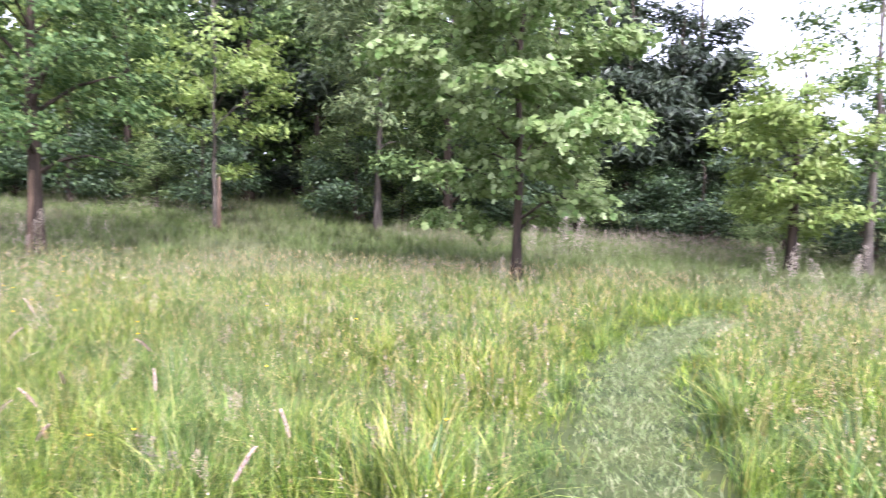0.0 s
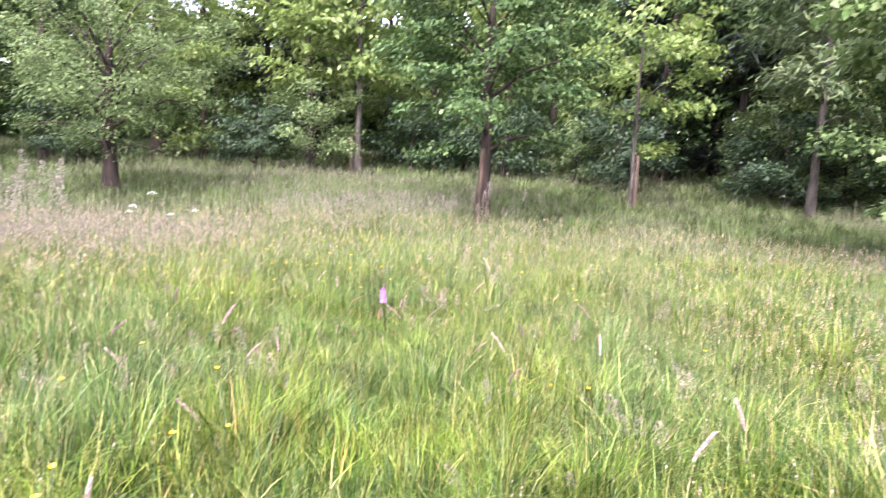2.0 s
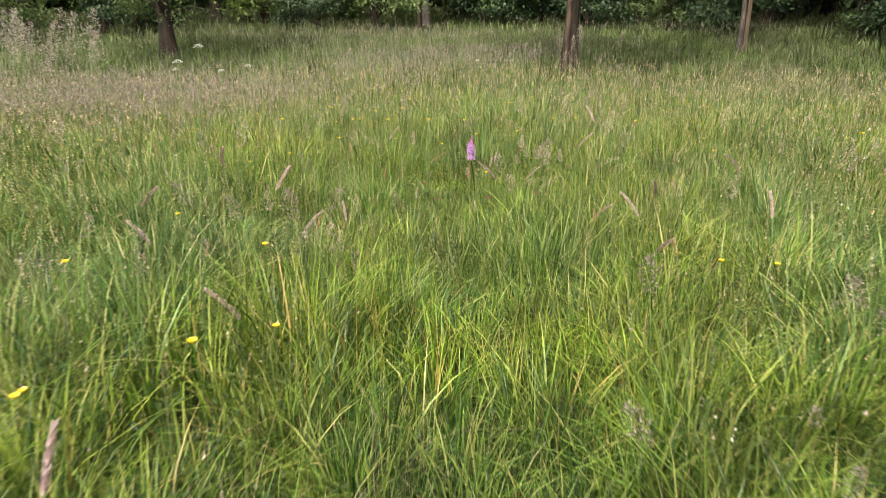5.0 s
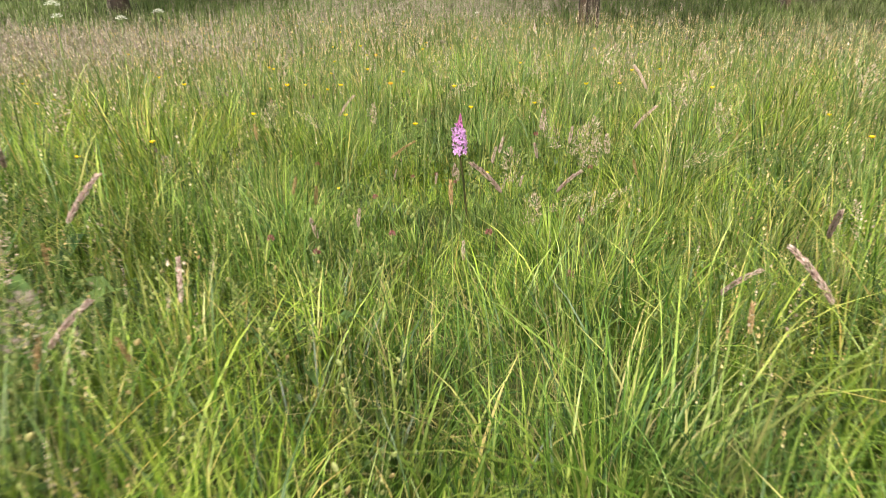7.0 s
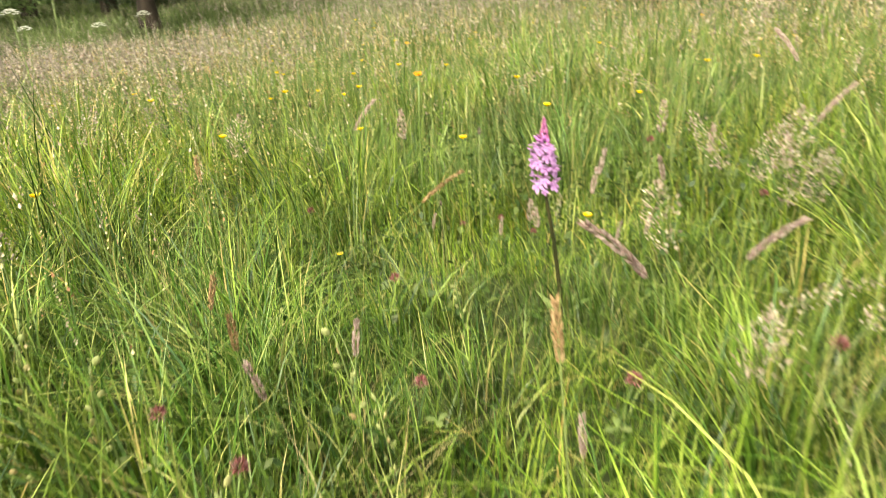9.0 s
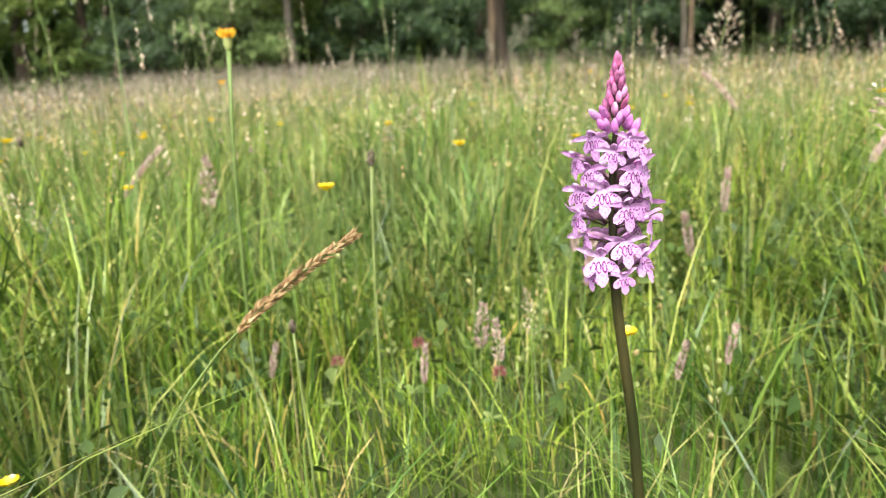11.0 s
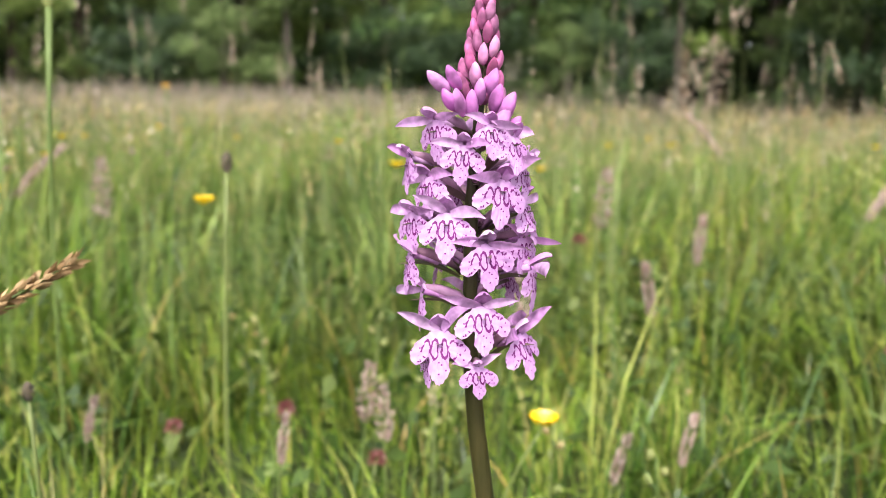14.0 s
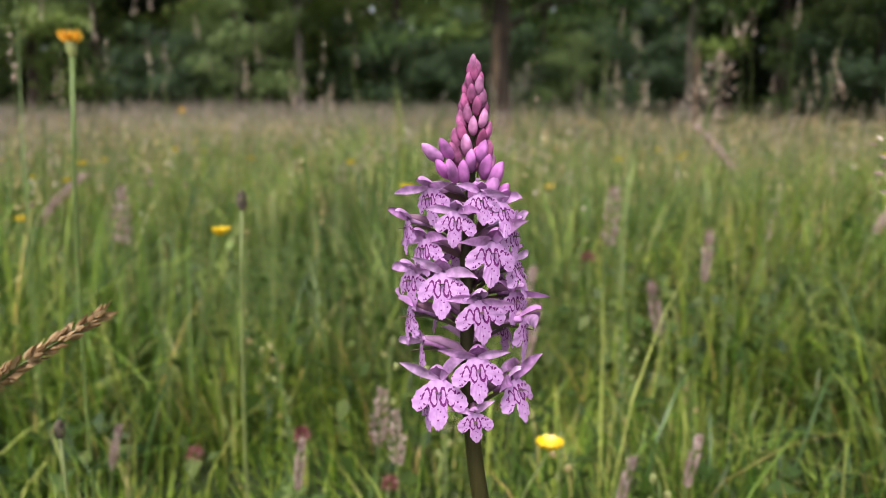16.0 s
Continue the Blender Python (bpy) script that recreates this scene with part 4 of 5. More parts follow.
for k, (p, turn, size, roll) in enumerate(spots):
    way = FRONT * math.cos(turn) + RIGHT * math.sin(turn)
    m = Matrix.Translation(p) @ Matrix.Rotation(math.atan2(way.y, way.x) - math.pi / 2, 4, "Z") @ pose(0, 0, 0, rnd.uniform(-14, 12), roll + rnd.uniform(-7, 7), rnd.uniform(-10, 10))
    flower = part("flower", HOOD_ME, orchid, "", True, m @ Matrix.Scale(size * (1 - 2.0 * max(0, p.z - 0.362)), 4))
    if k == 8:
        # the lens stays focused on this flower
        cam.data.dof.use_dof, cam.data.dof.aperture_fstop, cam.data.dof.focus_object = True, 9.0, flower
    for nm, me in (("lip", LIP_ME), ("spur", SPUR_ME), ("ovary", OVARY_ME), ("bract", BRACT_ME)):
        part(nm, me, flower)
    for me in SEPAL_MES:
        part("sepal", me, flower, "", True, pose(0, 0, 0, rnd.uniform(-35, 20), rnd.uniform(-22, 22), rnd.uniform(-25, 25)) @ Matrix.Scale(rnd.uniform(0.85, 1.1), 4))
bud_v, bud_f = tube([(0, 0, 0), (0, 0.01, 0.10), (0, 0.03, 0.25), (0, 0.05, 0.45), (0, 0.04, 0.65), (0, 0.02, 0.82), (0, 0, 0.94), (0, 0, 1.0)], [0.09, 0.16, 0.215, 0.235, 0.21, 0.15, 0.075, 0.01], 12)
bud_v[:, :2] *= (1 + 0.13 * np.cos(3 * np.arctan2(bud_v[:, 1] - 0.03, bud_v[:, 0])))[:, None]
BUD_ME = mesh_np("bud", bud_v, [bud_f], BUD)
SWOLLEN_ME = mesh_np("bud", bud_v, [bud_f], OPENING)
BUD_BRACT = strip_mesh("bract", [(0, -0.20, -0.15), (0, -0.30, 0.15), (0, -0.29, 0.45), (0, -0.2, 0.75)], [0.08, 0.13, 0.09, 0.01], BRACT, cup=0.4)
# lilac buds about to open: mm right, mm above the lowest flower, length, lean
for off, up, size, lean in [(8.8, 78, 0.0108, 24), (6.2, 73.5, 0.0112, 30), (-2.2, 79.5, 0.0090, -4), (3.2, 86.5, 0.0088, 16), (-12.5, 87.5, 0.0095, -50), (-8.2, 88, 0.0088, -30), (11, 72, 0.0098, 30), (1.5, 73, 0.0085, 10), (-6, 80, 0.0092, -18), (5.5, 81, 0.0095, 14), (-9, 81.5, 0.0085, -34), (0, 83.5, 0.0085, 2)]:
    m = Matrix.Translation(on_axis(0.2985 + 0.001 * up) + RIGHT * (0.001 * off * 0.8) + FRONT * 0.0068) @ Matrix.Rotation(math.atan2(FRONT.y, FRONT.x) - math.pi / 2, 4, "Z") @ pose(0, 0, 0, -22, -lean, 0) @ Matrix.Scale(size, 4)
    bud = part("bud", SWOLLEN_ME, orchid, "", True, m)
    part("bract", BUD_BRACT, bud)
for k in range(42):
    t = k / 41
    z = 0.3800 + 0.0360 * t ** 0.92
    w = k * radians(137.5)
    way = Vector((math.cos(w), math.sin(w), 0))
    r = 0.0043 * (1 - t) ** 0.75 + 0.0003
    size = (0.0086 * (1 - t) + 0.0056 * t) * (1 + 0.08 * math.sin(k * 3.7))
    m = Matrix.Translation(on_axis(z) + way * r) @ Matrix.Rotation(w - math.pi / 2, 4, "Z") @ pose(0, 0, 0, -(21 * (1 - t) + 3 + 4 * math.sin(k * 2.1)), 0, 0) @ Matrix.Scale(size, 4)
    bud = part("bud", BUD_ME, orchid, "", True, m)
    part("bract", BUD_BRACT, bud)
for k, (z, w, ln) in enumerate([(0.0, 40, 0.08), (0.01, 160, 0.09), (0.015, 280, 0.07)]):
    a = on_axis(z)
    line = [(0, 0.002, 0), (0, ln * 0.25, ln * 0.5), (0, ln * 0.55, ln * 0.8), (0, ln * 0.9, ln * 0.95)]
    part("leaf", strip_mesh("leaf", line, [0.005, ln * 0.10, ln * 0.085, 0.0006], STEM, cup=0.35), orchid, "", True, Matrix.Translation(a) @ Matrix.Rotation(radians(w), 4, "Z"))


# ---- flowers and single grasses of the meadow ----
def diamonds(name, at, way, length, width, mat, seed=0):
    """Small folded spikelets or florets, each at its own place and direction."""
    rng = np.random.RandomState(seed)
    at, way = np.asarray(at, dtype=float), np.asarray(way, dtype=float)
    way = way / (np.linalg.norm(way, axis=1)[:, None] + 1e-9)
    r = rng.normal(0, 1, at.shape)
    side = np.cross(way, r)
    side /= np.linalg.norm(side, axis=1)[:, None] + 1e-9
    nrm = np.cross(side, way)
    ln = length * rng.uniform(0.75, 1.2, len(at))[:, None]
    w = width * rng.uniform(0.75, 1.2, len(at))[:, None]
    v = np.stack([at, at + way * ln * 0.45 - side * w, at + way * ln * 0.45 + nrm * w * 0.8, at + way * ln * 0.45 + side * w, at + way * ln], 1)
    b = 5 * np.arange(len(at))[:, None]
    f = np.concatenate([b + np.array(t) for t in ((0, 1, 2), (0, 2, 3), (1, 4, 2), (2, 4, 3))])
    return mesh_np(name, v.reshape(-1, 3), [f], mat)


def curve_points(height, bow, n=8):
    return [Vector((bow * height * t ** 2.2, 0, height * (t - 0.25 * abs(bow) * t ** 3))) for t in np.linspace(0, 1, n)]


def grass_plume(height, bow, head, fat, mat, label, seed, loose=0.0, bits=90, grain=1.0):
    """A single grass: a thin bowed stem with a soft head of spikelets, dense or loose."""
    rng = np.random.RandomState(seed)
    thing = new("foxtail_stalk")
    line = curve_points(height, bow, 12)
    part("stem", tube_mesh("stem", line, [0.0011] * 9 + [0.0009, 0.0007, 0.0005], STEM, 5), thing)
    at, way = [], []
    f0 = 1 - head / height
    for k in range(bits):
        t = rng.rand()
        u = (f0 + (1 - f0) * t) * 11
        i = min(int(u), 10)
        p, d = line[i].lerp(line[i + 1], u - i), (line[i + 1] - line[i]).normalized()
        a = rng.uniform(0, 2 * math.pi)
        n1 = d.orthogonal().normalized()
        n2 = d.cross(n1)
        o = n1 * math.cos(a) + n2 * math.sin(a)
        prof = math.sin(math.pi * (0.12 + 0.83 * t)) ** 0.8
        reach = fat * prof * (0.35 if loose == 0 else rng.uniform(0.2, 1.0) * (1.25 - 0.5 * t))
        at.append(tuple(p + o * reach + d * (loose * reach)))
        way.append(tuple(d + o * (0.45 + loose)))
    head_ob = part("seed_head", diamonds("seed_head", at, way, fat * 1.5 if loose == 0 else grain * max(0.007, 0.3 * fat), fat * 0.28 if loose == 0 else grain * max(0.0018, 0.06 * fat), mat, seed), thing)
    tagged(head_ob, kind="stuff")
    return tagged(thing, label, "plant", "flowering stalks")


def put_copies(first, rows, base_height=1.0):
    """Stands the thing at the first row and copies at the others: x, y, height factor, turn."""
    for k, (x, y, s, turn) in enumerate(rows):
        m = pose(x, y, float(rise(x, y)) - 0.005, 0, 0, turn)
        if k == 0:
            first.matrix_basis = m @ Matrix.Scale(s, 4)
        else:
            copy_thing(first, m).scale = (s, s, s)


pink_tight = grass_plume(0.36, 0.42, 0.115, 0.0076, PLUME, "single grass with a dense soft pink plume on a bowed stem", 201, 0.0, 300)
put_copies(pink_tight, [(0.185, 4.035, 1.02, 200), (0.245, 4.18, 0.85, 330), (-0.62, 5.18, 0.95, 40), (-0.70, 1.50, 1.0, 100), (0.40, 1.62, 0.85, 260), (1.10, 1.98, 1.1, 20), (-0.56, 2.30, 1.0, 180), (1.5, 2.2, 1.1, 90), (0.62, 4.9, 1.0, 10), (0.95, 5.6, 1.2, 120), (-1.35, 4.1, 1.25, 300), (-0.95, 3.6, 1.1, 60), (0.75, 3.3, 1.0, 140), (0.62, 2.95, 0.95, 300), (-0.72, 3.15, 0.9, 20), (0.88, 3.75, 1.0, 250), (-0.52, 3.35, 0.8, 110), (1.2, 3.2, 1.05, 80), (-1.1, 2.9, 1.0, 170), (0.5, 3.5, 0.8, 330), (1.45, 4.1, 1.1, 200), (-1.5, 3.4, 1.05, 350)])
short_pink = grass_plume(0.175, 0.12, 0.05, 0.0055, PLUME, "short grass with a slim pale pink seed head", 202, 0.0, 120)
put_copies(short_pink, [(-0.263, 4.62, 0.80, 0), (-0.10, 4.56, 0.80, 60), (0.14, 4.51, 0.82, 350), (0.20, 4.52, 0.85, 10), (0.10, 4.66, 1.25, 15), (0.13, 4.8, 1.3, 0), (-0.29, 3.98, 1.1, 60), (0.42, 4.9, 1.4, 45), (-0.36, 3.87, 1.2, 210), (0.02, 3.78, 1.0, 90), (0.3, 4.75, 1.25, 200)])
loose_head = grass_plume(0.40, 0.15, 0.12, 0.030, SEED, "single grass with a wide loose pinkish panicle", 203, 0.5, 130)
put_copies(loose_head, [(0.37, 4.34, 1.0, 0), (0.17, 4.04, 0.9, 120), (-0.42, 2.75, 1.0, 240), (-1.3, 4.2, 1.25, 30), (1.28, 2.45, 1.1, 10), (1.1, 2.05, 1.0, 200), (0.17, 3.80, 0.8, 300), (-2.3, 4.2, 1.3, 90), (1.6, 5.0, 1.2, 45), (-1.0, 5.9, 1.1, 270), (0.95, 4.6, 1.0, 190), (-0.75, 4.7, 0.95, 70), (0.60, 5.30, 1.35, 20), (1.0, 5.16, 1.40, 250), (0.86, 4.80, 1.2, 80)])
fog = grass_plume(0.42, 0.30, 0.125, 0.026, PLUME, "single grass with a feathery mauve-beige panicle", 210, 0.4, 150, 0.85)
put_copies(fog, [(0.30, 4.31, 0.95, 20), (0.37, 4.36, 0.97, 150), (0.42, 4.28, 0.92, 260), (0.33, 4.28, 0.88, 330), (1.05, 3.4, 1.0, 40), (-0.85, 3.3, 0.85, 100), (0.9, 4.9, 1.1, 210), (1.7, 3.9, 1.15, 300), (-1.35, 4.9, 1.0, 15), (-0.5, 6.0, 1.1, 120), (0.35, 5.9, 1.1, 70), (1.5, 2.7, 1.0, 180), (2.2, 2.5, 1.0, 90), (1.85, 2.1, 0.95, 10), (-1.6, 2.2, 0.95, 200)])
drooping = grass_plume(0.34, 0.7, 0.10, 0.014, SEED, "drooping grass head of pale beige spikelets", 204, 0.35, 90)
put_copies(drooping, [(0.14, 3.96, 0.95, 350), (0.26, 3.86, 0.95, 30), (0.02, 4.55, 0.55, 80), (0.62, 4.4, 1.1, 310), (-0.5, 4.9, 1.0, 150), (-0.22, 5.4, 1.3, 330), (0.5, 5.2, 1.3, 170), (-1.2, 2.7, 1.1, 220), (0.9, 3.6, 1.0, 70)])
narrow = grass_plume(0.186, 0.05, 0.055, 0.0065, PLUME, "short grass with an open pinkish beige spike", 205, 0.2, 95)
put_copies(narrow, [(-0.034, 4.592, 0.92, 0), (-0.015, 4.57, 0.85, 100), (0.32, 5.0, 1.6, 20), (-0.4, 5.1, 1.6, 80), (0.55, 4.7, 1.4, 200)])
tan_spike = grass_plume(0.35, 0.14, 0.055, 0.0055, TAN, "grass stem with a short dry tan head", 206, 0.0, 110)
put_copies(tan_spike, [(0.0, 3.66, 1.05, 100), (-0.46, 3.88, 0.9, 40), (-0.36, 3.80, 0.95, 300), (-0.68, 4.4, 1.0, 120), (0.55, 4.15, 0.9, 200), (-0.6, 3.0, 0.95, 20), (-0.45, 3.1, 0.85, 210), (-0.8, 3.4, 0.95, 310), (0.48, 3.15, 0.9, 80), (0.7, 2.7, 1.0, 150), (-0.9, 2.7, 0.9, 60)])
put_copies(grass_plume(0.365, 0.52, 0.085, 0.0048, TAN, "grass stalk with a slim dry tan head leaning towards the orchid", 208, 0.0, 320), [(-0.332, 4.35, 0.955, 3)])

# tall thin stems that stand up against the wood
rng = np.random.RandomState(230)
a, d = np.radians(rng.uniform(-32, 46, 110)), rng.uniform(0.85, 2.8, 110)
xy = np.stack([-0.04 + d * np.sin(a), 4.07 + d * np.cos(a)], -1)
xy = xy[np.abs(np.degrees(a) - 9) > 7]
tagged(part("tall_grass_stems", spikes("tall_grass_stems", xy, rng.uniform(0.40, 0.74, len(xy)), rng.uniform(0.04, 0.08, len(xy)), rng.uniform(0.005, 0.010, len(xy)), SEED, 231, 16, 1.5)), "tall thin grass stems with narrow pale heads", "grass", kind="stuff")


def buttercup(height, bow, label, seed):
    thing = new("buttercup")
    line = curve_points(height, bow, 7)
    part("stem", tube_mesh("stem", line, [0.0012] * 6 + [0.0008], STEM, 5), thing)
    tip, v, f = line[-1], [], []
    for k in range(5):
        w = k * 2 * math.pi / 5
        o, s = Vector((math.cos(w), math.sin(w), 0)), Vector((-math.sin(w), math.cos(w), 0))
        b = len(v)
        for t, wd, up in ((0.08, 0.0018, 0.0), (0.45, 0.0058, 0.0022), (0.8, 0.0068, 0.0055), (1.0, 0.0034, 0.0075)):
            for c in (-1, 0, 1):
                v.append(tuple(tip + o * (0.0105 * t) + s * (wd * c) + Vector((0, 0, up + 0.0012 * abs(c)))))
        f += [(b + 3 * i + j, b + 3 * i + j + 1, b + 3 * i + j + 4, b + 3 * i + j + 3) for i in range(3) for j in (0, 1)]
    part("petals", mesh_np("petals", np.array(v), [np.array(f)], YELLOW), thing, "glossy yellow petals")
    cv, cf = tube([tip, tip + Vector((0, 0, 0.003)), tip + Vector((0, 0, 0.0045))], [0.002, 0.0026, 0.0008], 7)
    part("centre", mesh_np("centre", cv, [cf], YELLOW), thing)
    part("leaf", strip_mesh("leaf", [line[2], line[2] + Vector((0.012, 0.004, 0.012)), line[2] + Vector((0.028, 0.008, 0.016))], [0.0008, 0.0028, 0.0003], STEM, Vector((0, 1, 0))), thing)
    return tagged(thing, label, "flower", "buttercups")


cup = buttercup(0.30, 0.18, "yellow buttercup flower on a thin stem in the grass", 1)
CUPS = [(-2.62, 9.6), (-0.94, 6.99), (-1.22, 8.4), (-0.73, 7.23), (-0.8, 6.2), (-0.73, 5.78), (-0.66, 5.6), (-0.94, 5.94), (-0.48, 5.0), (-0.02, 5.06), (-0.23, 4.79), (-0.36, 6.19), (-1.2, 3.13), (-1.28, 4.25), (-0.74, 2.74), (-0.54, 2.18), (-0.56, 2.0),
        (-0.91, 1.74), (-0.87, 1.64), (-0.81, 1.58), (-0.98, 1.88), (-0.95, 1.55), (-1.51, 2.3), (-1.55, 2.38), (-1.27, 2.6), (0.87, 2.72), (0.96, 2.74), (-2.3, 8.8), (-0.9, 5.5)]
CUPS2 = [(-1.33, 5.47), (-0.85, 4.95), (-1.03, 4.34), (2.11, 1.99), (-1.27, 6.43), (-0.79, 7.5), (-1.9, 5.1), (-2.2, 6.0), (0.9, 6.2), (1.4, 4.6), (2.6, 5.2), (3.0, 4.4), (-2.4, 4.9), (-0.1, 7.8), (0.35, 6.6), (-1.6, 7.2), (-1.75, 7.9), (1.9, 3.4), (0.6, 7.3)]
rnd = random.Random(5)
put_copies(cup, [(x, y, rnd.uniform(0.88, 1.12), rnd.uniform(0, 360)) for x, y in CUPS + CUPS2 + [(rnd.uniform(-2.6, 1.6), rnd.uniform(5.0, 9.5)) for _ in range(34)]])
low = buttercup(0.19, 0.25, "yellow buttercup flower standing low beside the orchid", 2)
put_copies(low, [(0.045, 4.49, 0.90, 0), (-0.45, 4.41, 0.66, 40), (-0.35, 1.1, 1.4, 60), (-0.31, 1.04, 1.35, 200), (0.15, 1.25, 1.4, 90)])


def hawkbit(height, bow, label):
    thing = new("hawkbit")
    line = curve_points(height, bow, 7)
    part("stem", tube_mesh("stem", line, [0.0016] * 5 + [0.0018, 0.0024], STEM, 6), thing)
    tip = line[-1]
    cv, cf = tube([tip, tip + Vector((0, 0, 0.005)), tip + Vector((0, 0, 0.011))], [0.0028, 0.0046, 0.0044], 8)
    part("calyx", mesh_np("calyx", cv, [cf], RATTLE), thing, "pale green calyx")
    n = 46
    w = np.arange(n) * 2.4
    r = 0.0042 * np.sqrt((np.arange(n) + 1) / n)
    at = np.stack([tip.x + r * np.cos(w), tip.y + r * np.sin(w), tip.z + 0.010 + 0 * w], -1)
    way = np.stack([np.cos(w) * r / 0.0042, np.sin(w) * r / 0.0042, 1.2 + 0 * w], -1)
    part("floret_head", diamonds("floret_head", at, way, 0.0108, 0.0014, ORANGE, 3), thing, "orange-yellow florets")
    return tagged(thing, label, "flower", "hawkbits")


put_copies(hawkbit(0.443, 0.04, "orange-yellow hawkbit flower on a tall bare stem"), [(-0.274, 4.625, 1.0, 0), (-0.48, 5.81, 0.95, 90), (0.75, 6.4, 0.9, 30)])


def seed_knob(height, bow, r, label):
    """A bare stalk with a small dark oval head."""
    thing = new("plantain")
    line = curve_points(height, bow, 7)
    part("stalk", tube_mesh("stalk", line, [0.0016] * 6 + [0.0013], STEM, 6), thing)
    t = line[-1]
    d = (line[-1] - line[-2]).normalized()
    part("flower_head", tube_mesh("flower_head", [t, t + d * r, t + d * 2.4 * r, t + d * 3.2 * r, t + d * 3.6 * r], [r * 0.5, r, r * 0.95, r * 0.55, r * 0.1], PLANTAIN, 8), thing)
    w = np.arange(26) * 2.4
    at = np.stack([t.x + r * 0.9 * np.cos(w), t.y + r * 0.9 * np.sin(w), t.z + r * (1.2 + 0.05 * np.arange(26) % 1.2)], -1)
    part("anthers", diamonds("anthers", at, np.stack([np.cos(w), np.sin(w), 0.6 + 0 * w], -1), r * 0.9, r * 0.14, RATTLE, 4), thing, "pale ring of anthers")
    return tagged(thing, label, "plantain", "plantains")


put_copies(seed_knob(0.325, 0.03, 0.0042, "plantain stalk with a small grey-brown head ringed in pale anthers"),
           [(-0.14, 4.59, 1.0, 0), (0.28, 3.68, 0.85, 40), (-0.20, 4.42, 0.68, 120), (-0.62, 5.0, 1.05, 200), (0.5, 5.6, 1.1, 70), (-0.9, 4.1, 1.0, 10), (0.8, 4.3, 1.0, 300)])


def rattle(height, label, seed):
    """Yellow rattle gone to seed: a stiff stem with pairs of pale round bladders and toothed leaves."""
    r = random.Random(seed)
    thing = new("yellow_rattle")
    line = curve_points(height, 0.08, 8)
    part("stem", tube_mesh("stem", line, [0.0013] * 7 + [0.0008], STEM, 5), thing)
    bv, bf = tube([(0, 0, 0), (0, 0.0015, 0.25), (0, 0.001, 0.6), (0, 0, 0.9), (0, 0, 1.05)], [0.10, 0.34, 0.42, 0.24, 0.08], 8)
    bv = bv * np.array([0.011, 0.0055, 0.011])
    pod = mesh_np("calyx", bv, [bf], RATTLE)
    for k in range(9):
        p = line[3].lerp(line[-1], k / 8)
        w = 90 * (k // 2) + 180 * (k % 2) + r.uniform(-20, 20)
        part("calyx", pod, thing, "", True, Matrix.Translation(p) @ pose(0, 0, 0, 0, 0, w) @ pose(0.005, 0, 0, 0, 38, 0) @ Matrix.Scale(r.uniform(0.8, 1.15), 4))
    for k in range(6):
        p, w = line[1 + k // 2], 180 * (k % 2) + 90 * (k // 2)
        leaf = strip_mesh("leaf", [(0, 0, 0), (0, 0.011, 0.006), (0, 0.024, 0.005)], [0.001, 0.0032, 0.0003], STEM)
        part("leaf", leaf, thing, "", True, Matrix.Translation(p) @ pose(0, 0, 0, 0, 0, w))
    return tagged(thing, label, "plant", "yellow rattle plants")


rows = [(-0.14, 3.12), (-0.08, 2.97), (-0.06, 3.17), (-0.10, 2.86), (-0.45, 3.25), (-0.36, 2.95), (-0.94, 3.87), (-1.15, 4.72), (-0.14, 4.15), (-0.28, 3.35), (-0.20, 3.81), (-0.57, 3.62), (-0.41, 3.55), (-0.33, 3.63), (-0.62, 3.75), (-0.75, 3.9), (-0.85, 4.2), (-0.12, 4.72), (-0.02, 4.7), (0.08, 4.75), (-0.16, 4.85), (-0.68, 3.4), (-0.8, 3.1), (-1.0, 3.5), (0.35, 2.6), (0.6, 2.9), (-0.9, 4.5), (-1.3, 4.0), (0.3, 5.1), (-0.05, 4.95)]
rnd = random.Random(9)
rows += [(rnd.gauss(-0.62, 0.28), rnd.gauss(3.25, 0.42)) for _ in range(46)] + [(rnd.gauss(0.12, 0.10), rnd.gauss(4.62, 0.15)) for _ in range(7)]
put_copies(rattle(0.22, "yellow rattle stalk with pale round seed bladders", 3), [(x, y, rnd.uniform(0.75, 1.1) if abs(y - 4.5) > 0.5 else rnd.uniform(0.6, 0.8), rnd.uniform(0, 360)) for x, y in rows])


def clover(height, label):
    thing = new("red_clover")
    line = curve_points(height, 0.15, 6)
    part("stem", tube_mesh("stem", line, [0.0012] * 6, STEM, 5), thing)
    n = 70
    k = np.arange(n) + 0.5
    ph, th = np.arccos(1 - 1.7 * k / n), np.pi * (1 + 5 ** 0.5) * k
    o = np.stack([np.cos(th) * np.sin(ph), np.sin(th) * np.sin(ph), np.cos(ph)], -1)
    part("flower_head", diamonds("flower_head", np.array(line[-1]) + o * 0.003 + np.array([0, 0, 0.003]), o + np.array([0, 0, 0.35]), 0.008, 0.0012, CLOVER, 6), thing, "round dull red floret head")
    for w in (0, 120, 240):
        part("leaflet", strip_mesh("leaflet", [(0, 0, 0), (0, 0.006, 0.002), (0, 0.013, 0.003), (0, 0.017, 0.002)], [0.0006, 0.0045, 0.005, 0.0012], STEM), thing, "", True, Matrix.Translation(line[3]) @ pose(0, 0, 0, 0, 0, w))
    return tagged(thing, label, "flower", "red clovers")


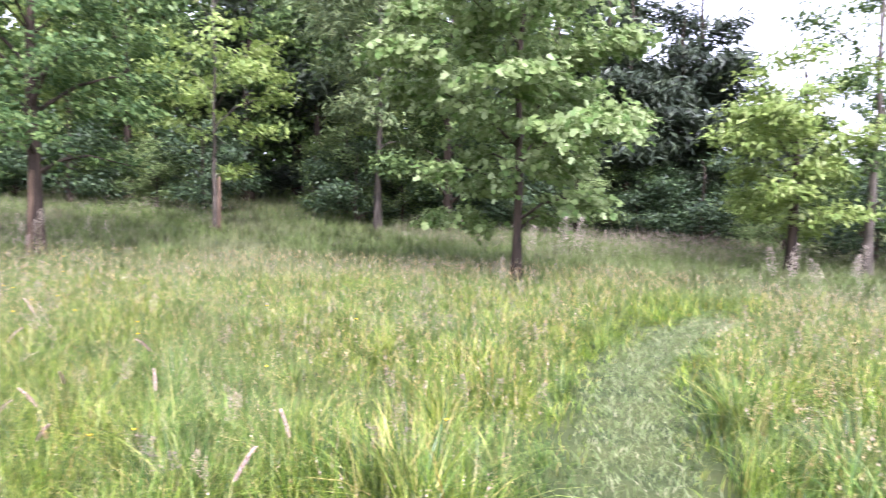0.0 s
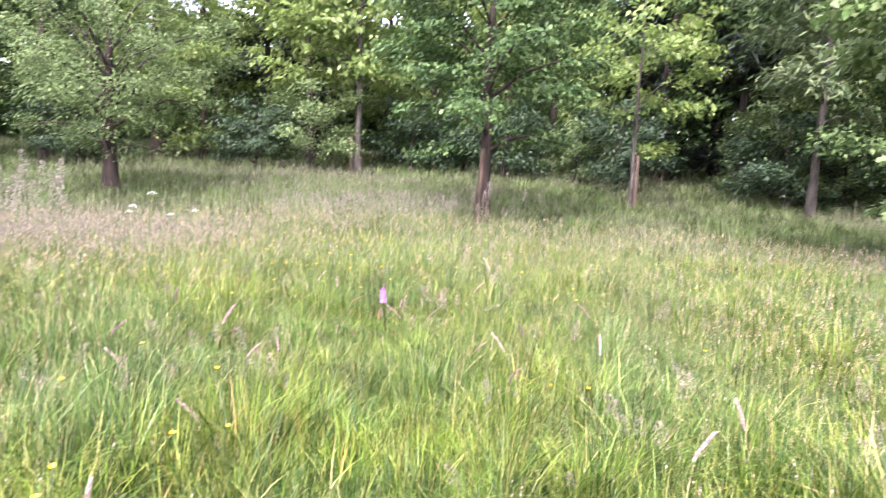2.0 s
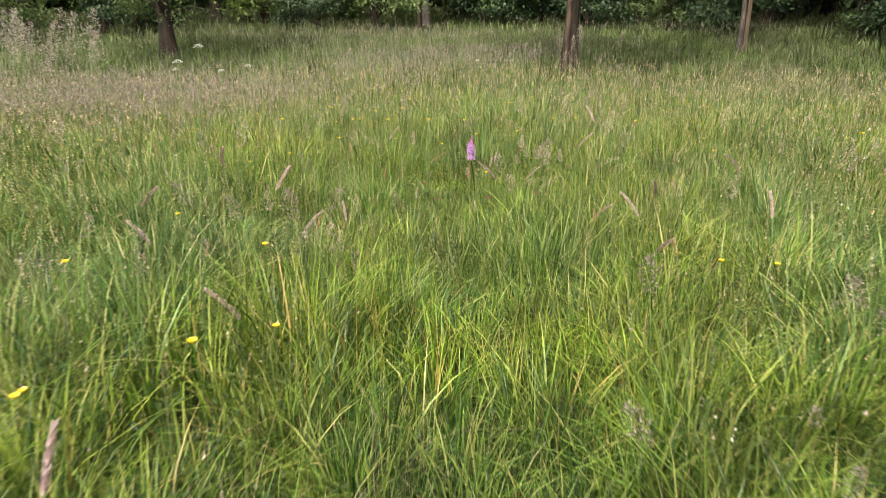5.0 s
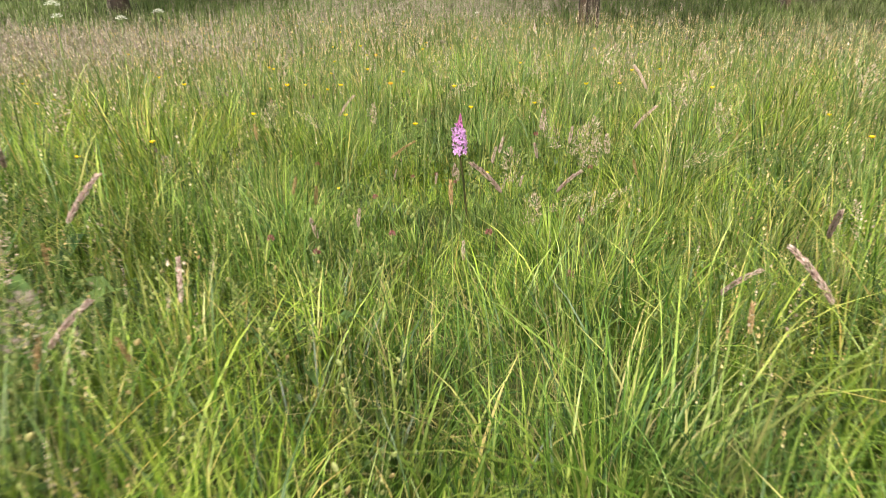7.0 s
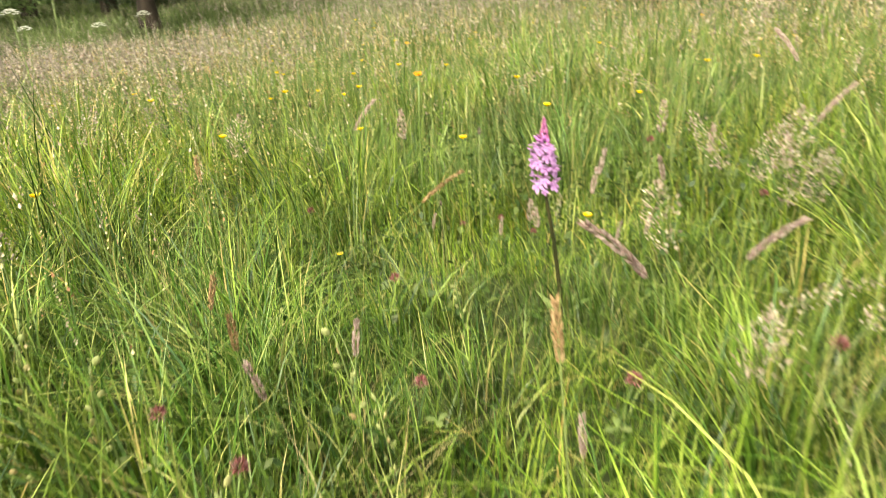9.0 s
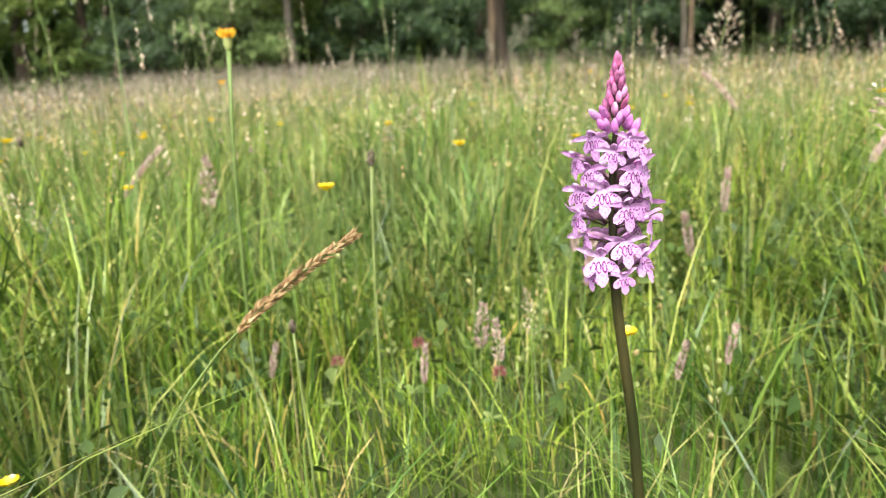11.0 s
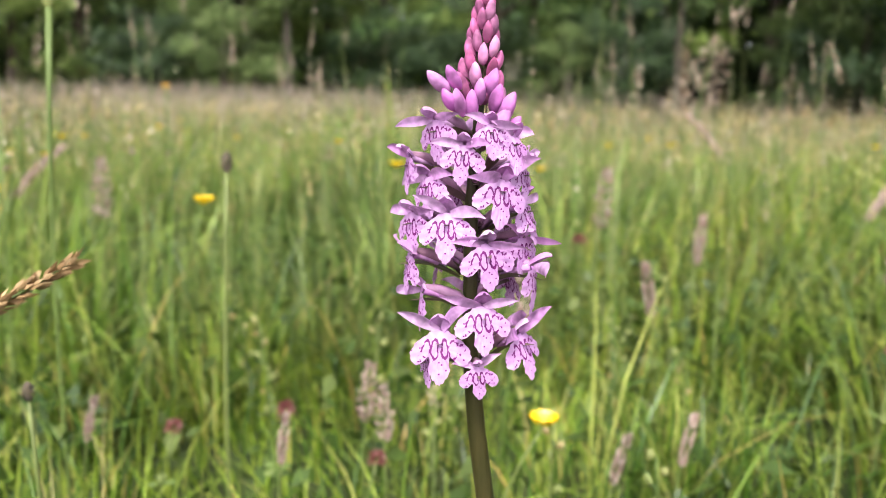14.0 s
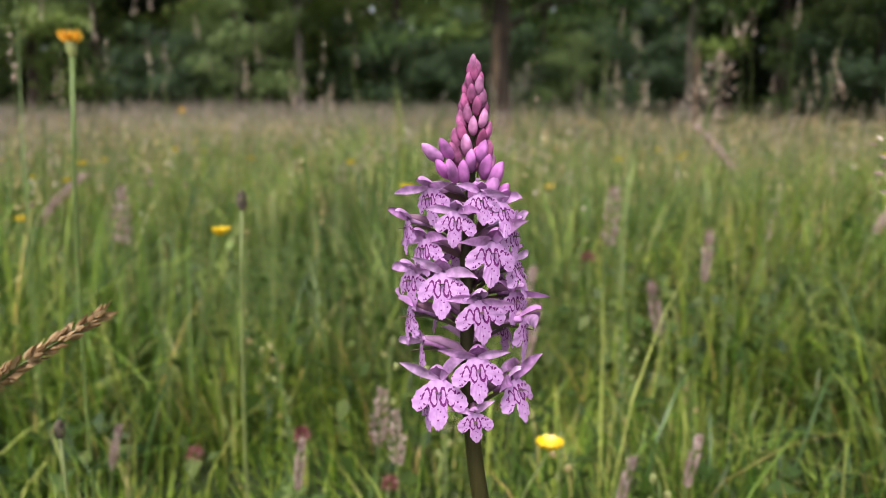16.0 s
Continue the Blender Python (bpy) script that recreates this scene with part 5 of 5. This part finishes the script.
put_copies(clover(0.16, "red clover head low in the grass"), [(0.06, 3.87, 1.1, 0), (-0.5, 3.79, 1.1, 30), (-0.35, 3.69, 1.1, 60), (0.33, 3.89, 1.2, 90), (-0.29, 4.22, 1.0, 0), (-0.2, 4.6, 0.75, 10), (-0.04, 4.53, 0.75, 20), (-0.11, 4.6, 0.8, 40), (0.3, 5.0, 1.2, 80), (0.24, 3.6, 1.1, 10), (-0.15, 3.9, 1.0, 200), (0.45, 4.6, 1.0, 33), (-0.55, 4.6, 1.0, 72)])


def broad_leaf(label):
    thing = new("dock_plant")
    for k, (w, ln, up) in enumerate([(20, 0.16, 0.5), (110, 0.14, 0.7), (200, 0.17, 0.4), (300, 0.13, 0.9)]):
        part("leaf", strip_mesh("leaf", [(0, 0, 0), (0, ln * 0.3, ln * up * 0.7), (0, ln * 0.7, ln * up), (0, ln, ln * up * 0.85)], [0.004, ln * 0.14, ln * 0.13, 0.002], OAK_LEAF, cup=0.3), thing, "", True, pose(0, 0, 0.0, 0, 0, w))
    return tagged(thing, label, "plant", "dock plants")


put_copies(broad_leaf("low plant with broad dull green leaves"), [(-0.30, 3.45, 1.0, 0), (-1.05, 3.75, 1.3, 50), (-0.95, 3.55, 1.2, 120), (0.45, 2.4, 0.9, 0), (-0.35, 4.75, 0.6, 90), (1.3, 3.4, 1.1, 10)])


def umbel(height, label):
    """Hogweed: a ribbed stem with a flat head of small white flowers on rays."""
    thing = new("hogweed")
    line = curve_points(height, 0.05, 6)
    part("stem", tube_mesh("stem", line, [0.005, 0.005, 0.0045, 0.004, 0.0035, 0.003], STEM, 7), thing)
    tip = line[-1]
    for k in range(13):
        w, r = k * 2.4, 0.045 * math.sqrt((k + 0.5) / 13)
        end = tip + Vector((r * math.cos(w), r * math.sin(w), 0.055 - 15.0 * r * r))
        ray = part("ray", tube_mesh("ray", [tip, tip.lerp(end, 0.5) + Vector((0, 0, -0.006)), end], [0.0013, 0.0011, 0.0009], STEM, 4), thing)
        n = 12
        a = np.arange(n) * 2.4
        q = 0.010 * np.sqrt((np.arange(n) + 0.5) / n)
        at = np.stack([end.x + q * np.cos(a), end.y + q * np.sin(a), end.z + 0.006 + 0 * a], -1)
        head = part("florets", diamonds("florets", at, np.stack([np.cos(a), np.sin(a), 0.5 + 0 * a], -1), 0.008, 0.003, WHITE, k), ray, "white florets")
        tagged(head, "white florets", kind="stuff")
    return tagged(thing, label, "flower", "hogweeds")


put_copies(umbel(0.78, "hogweed with a flat white flower head above the grass"), [(-2.38, 6.44, 0.98, 0), (-2.62, 6.5, 0.74, 40), (-2.2, 6.5, 0.72, 80), (-2.02, 6.62, 0.76, 0), (-2.44, 6.25, 0.84, 130), (0.05, 9.3, 0.5, 80)])

# tall seeding clumps beside the path and by the rounded tree
tall = grass_plume(0.95, 0.12, 0.26, 0.045, PANICLE, "tall seeding stem with a large pale pinkish panicle", 207, 0.5, 150, 1.35)
rnd = random.Random(12)
spots = [(-4.0 + rnd.gauss(0, 0.45), 5.9 + rnd.gauss(0, 0.5)) for _ in range(42)] + [(7.0 + rnd.gauss(0, 0.6), 2.45 + rnd.gauss(0, 0.35)) for _ in range(16)] + [(-5.0 + rnd.gauss(0, 0.5), 7.2 + rnd.gauss(0, 0.5)) for _ in range(10)] + [(4.4 + rnd.gauss(0, 0.5), 4.6 + rnd.gauss(0, 0.4)) for _ in range(8)] + [(1.5 + rnd.gauss(0, 0.5), 9.9 + rnd.gauss(0, 0.3)) for _ in range(9)]
put_copies(tall, [(x, y, rnd.uniform(0.8, 1.2) if x > 5 or x < -2.5 else rnd.uniform(0.55, 0.85), rnd.uniform(0, 360)) for x, y in spots if off_track(np.array(x), np.array(y)) > 0.55])

# fluffy heads that stand out one by one over the sward
tuft = grass_plume(0.46, 0.22, 0.10, 0.022, HAZE, "meadow grass stalk with a fluffy pinkish beige head", 209, 0.45, 90, 1.15)
rnd = random.Random(31)
spots = []
while len(spots) < 190:
    x, y = rnd.uniform(-4.5, 6.5), rnd.uniform(1.2, 8.5)
    if fan(np.array(x), np.array(y), 1.6, 9) and off_walk(np.array(x), np.array(y)) > 0.4 and math.hypot(x, y - 4.3) > 0.6 and off_track(np.array(x), np.array(y)) > 0.5:
        spots += [(x + rnd.gauss(0, 0.12), y + rnd.gauss(0, 0.12)) for _ in range(rnd.choice((1, 1, 2, 4)))]
put_copies(tuft, [(x, y, rnd.uniform(0.7, 1.15), rnd.uniform(0, 360)) for x, y in spots])

# small leaves of clover and other herbs low in the sward
rng = np.random.RandomState(250)
n = 26000
xy = scatter(rng, n, -1.9, 1.9, 0.9, 6.4, tufts=0.75, spread=0.09, per=60)[0]
xy = xy[np.hypot(xy[:, 0], xy[:, 1] - 4.3) > 0.03]
n = len(xy)
c = np.stack([xy[:, 0], xy[:, 1], rise(xy[:, 0], xy[:, 1]) + rng.uniform(0.01, 0.15, n) * np.clip(0.4 + off_walk(xy[:, 0], xy[:, 1]), 0, 1)], -1)
a = rng.uniform(0, 2 * np.pi, n)
tagged(part("meadow_herbs", leaf_mesh("meadow_herbs", c, np.stack([np.cos(a), np.sin(a), 0.2 + 0 * a], -1), 0.024, "plain", HERB, rng, 0.0), smooth=False), "small leaves of clover and herbs low in the grass", "plants", kind="stuff")
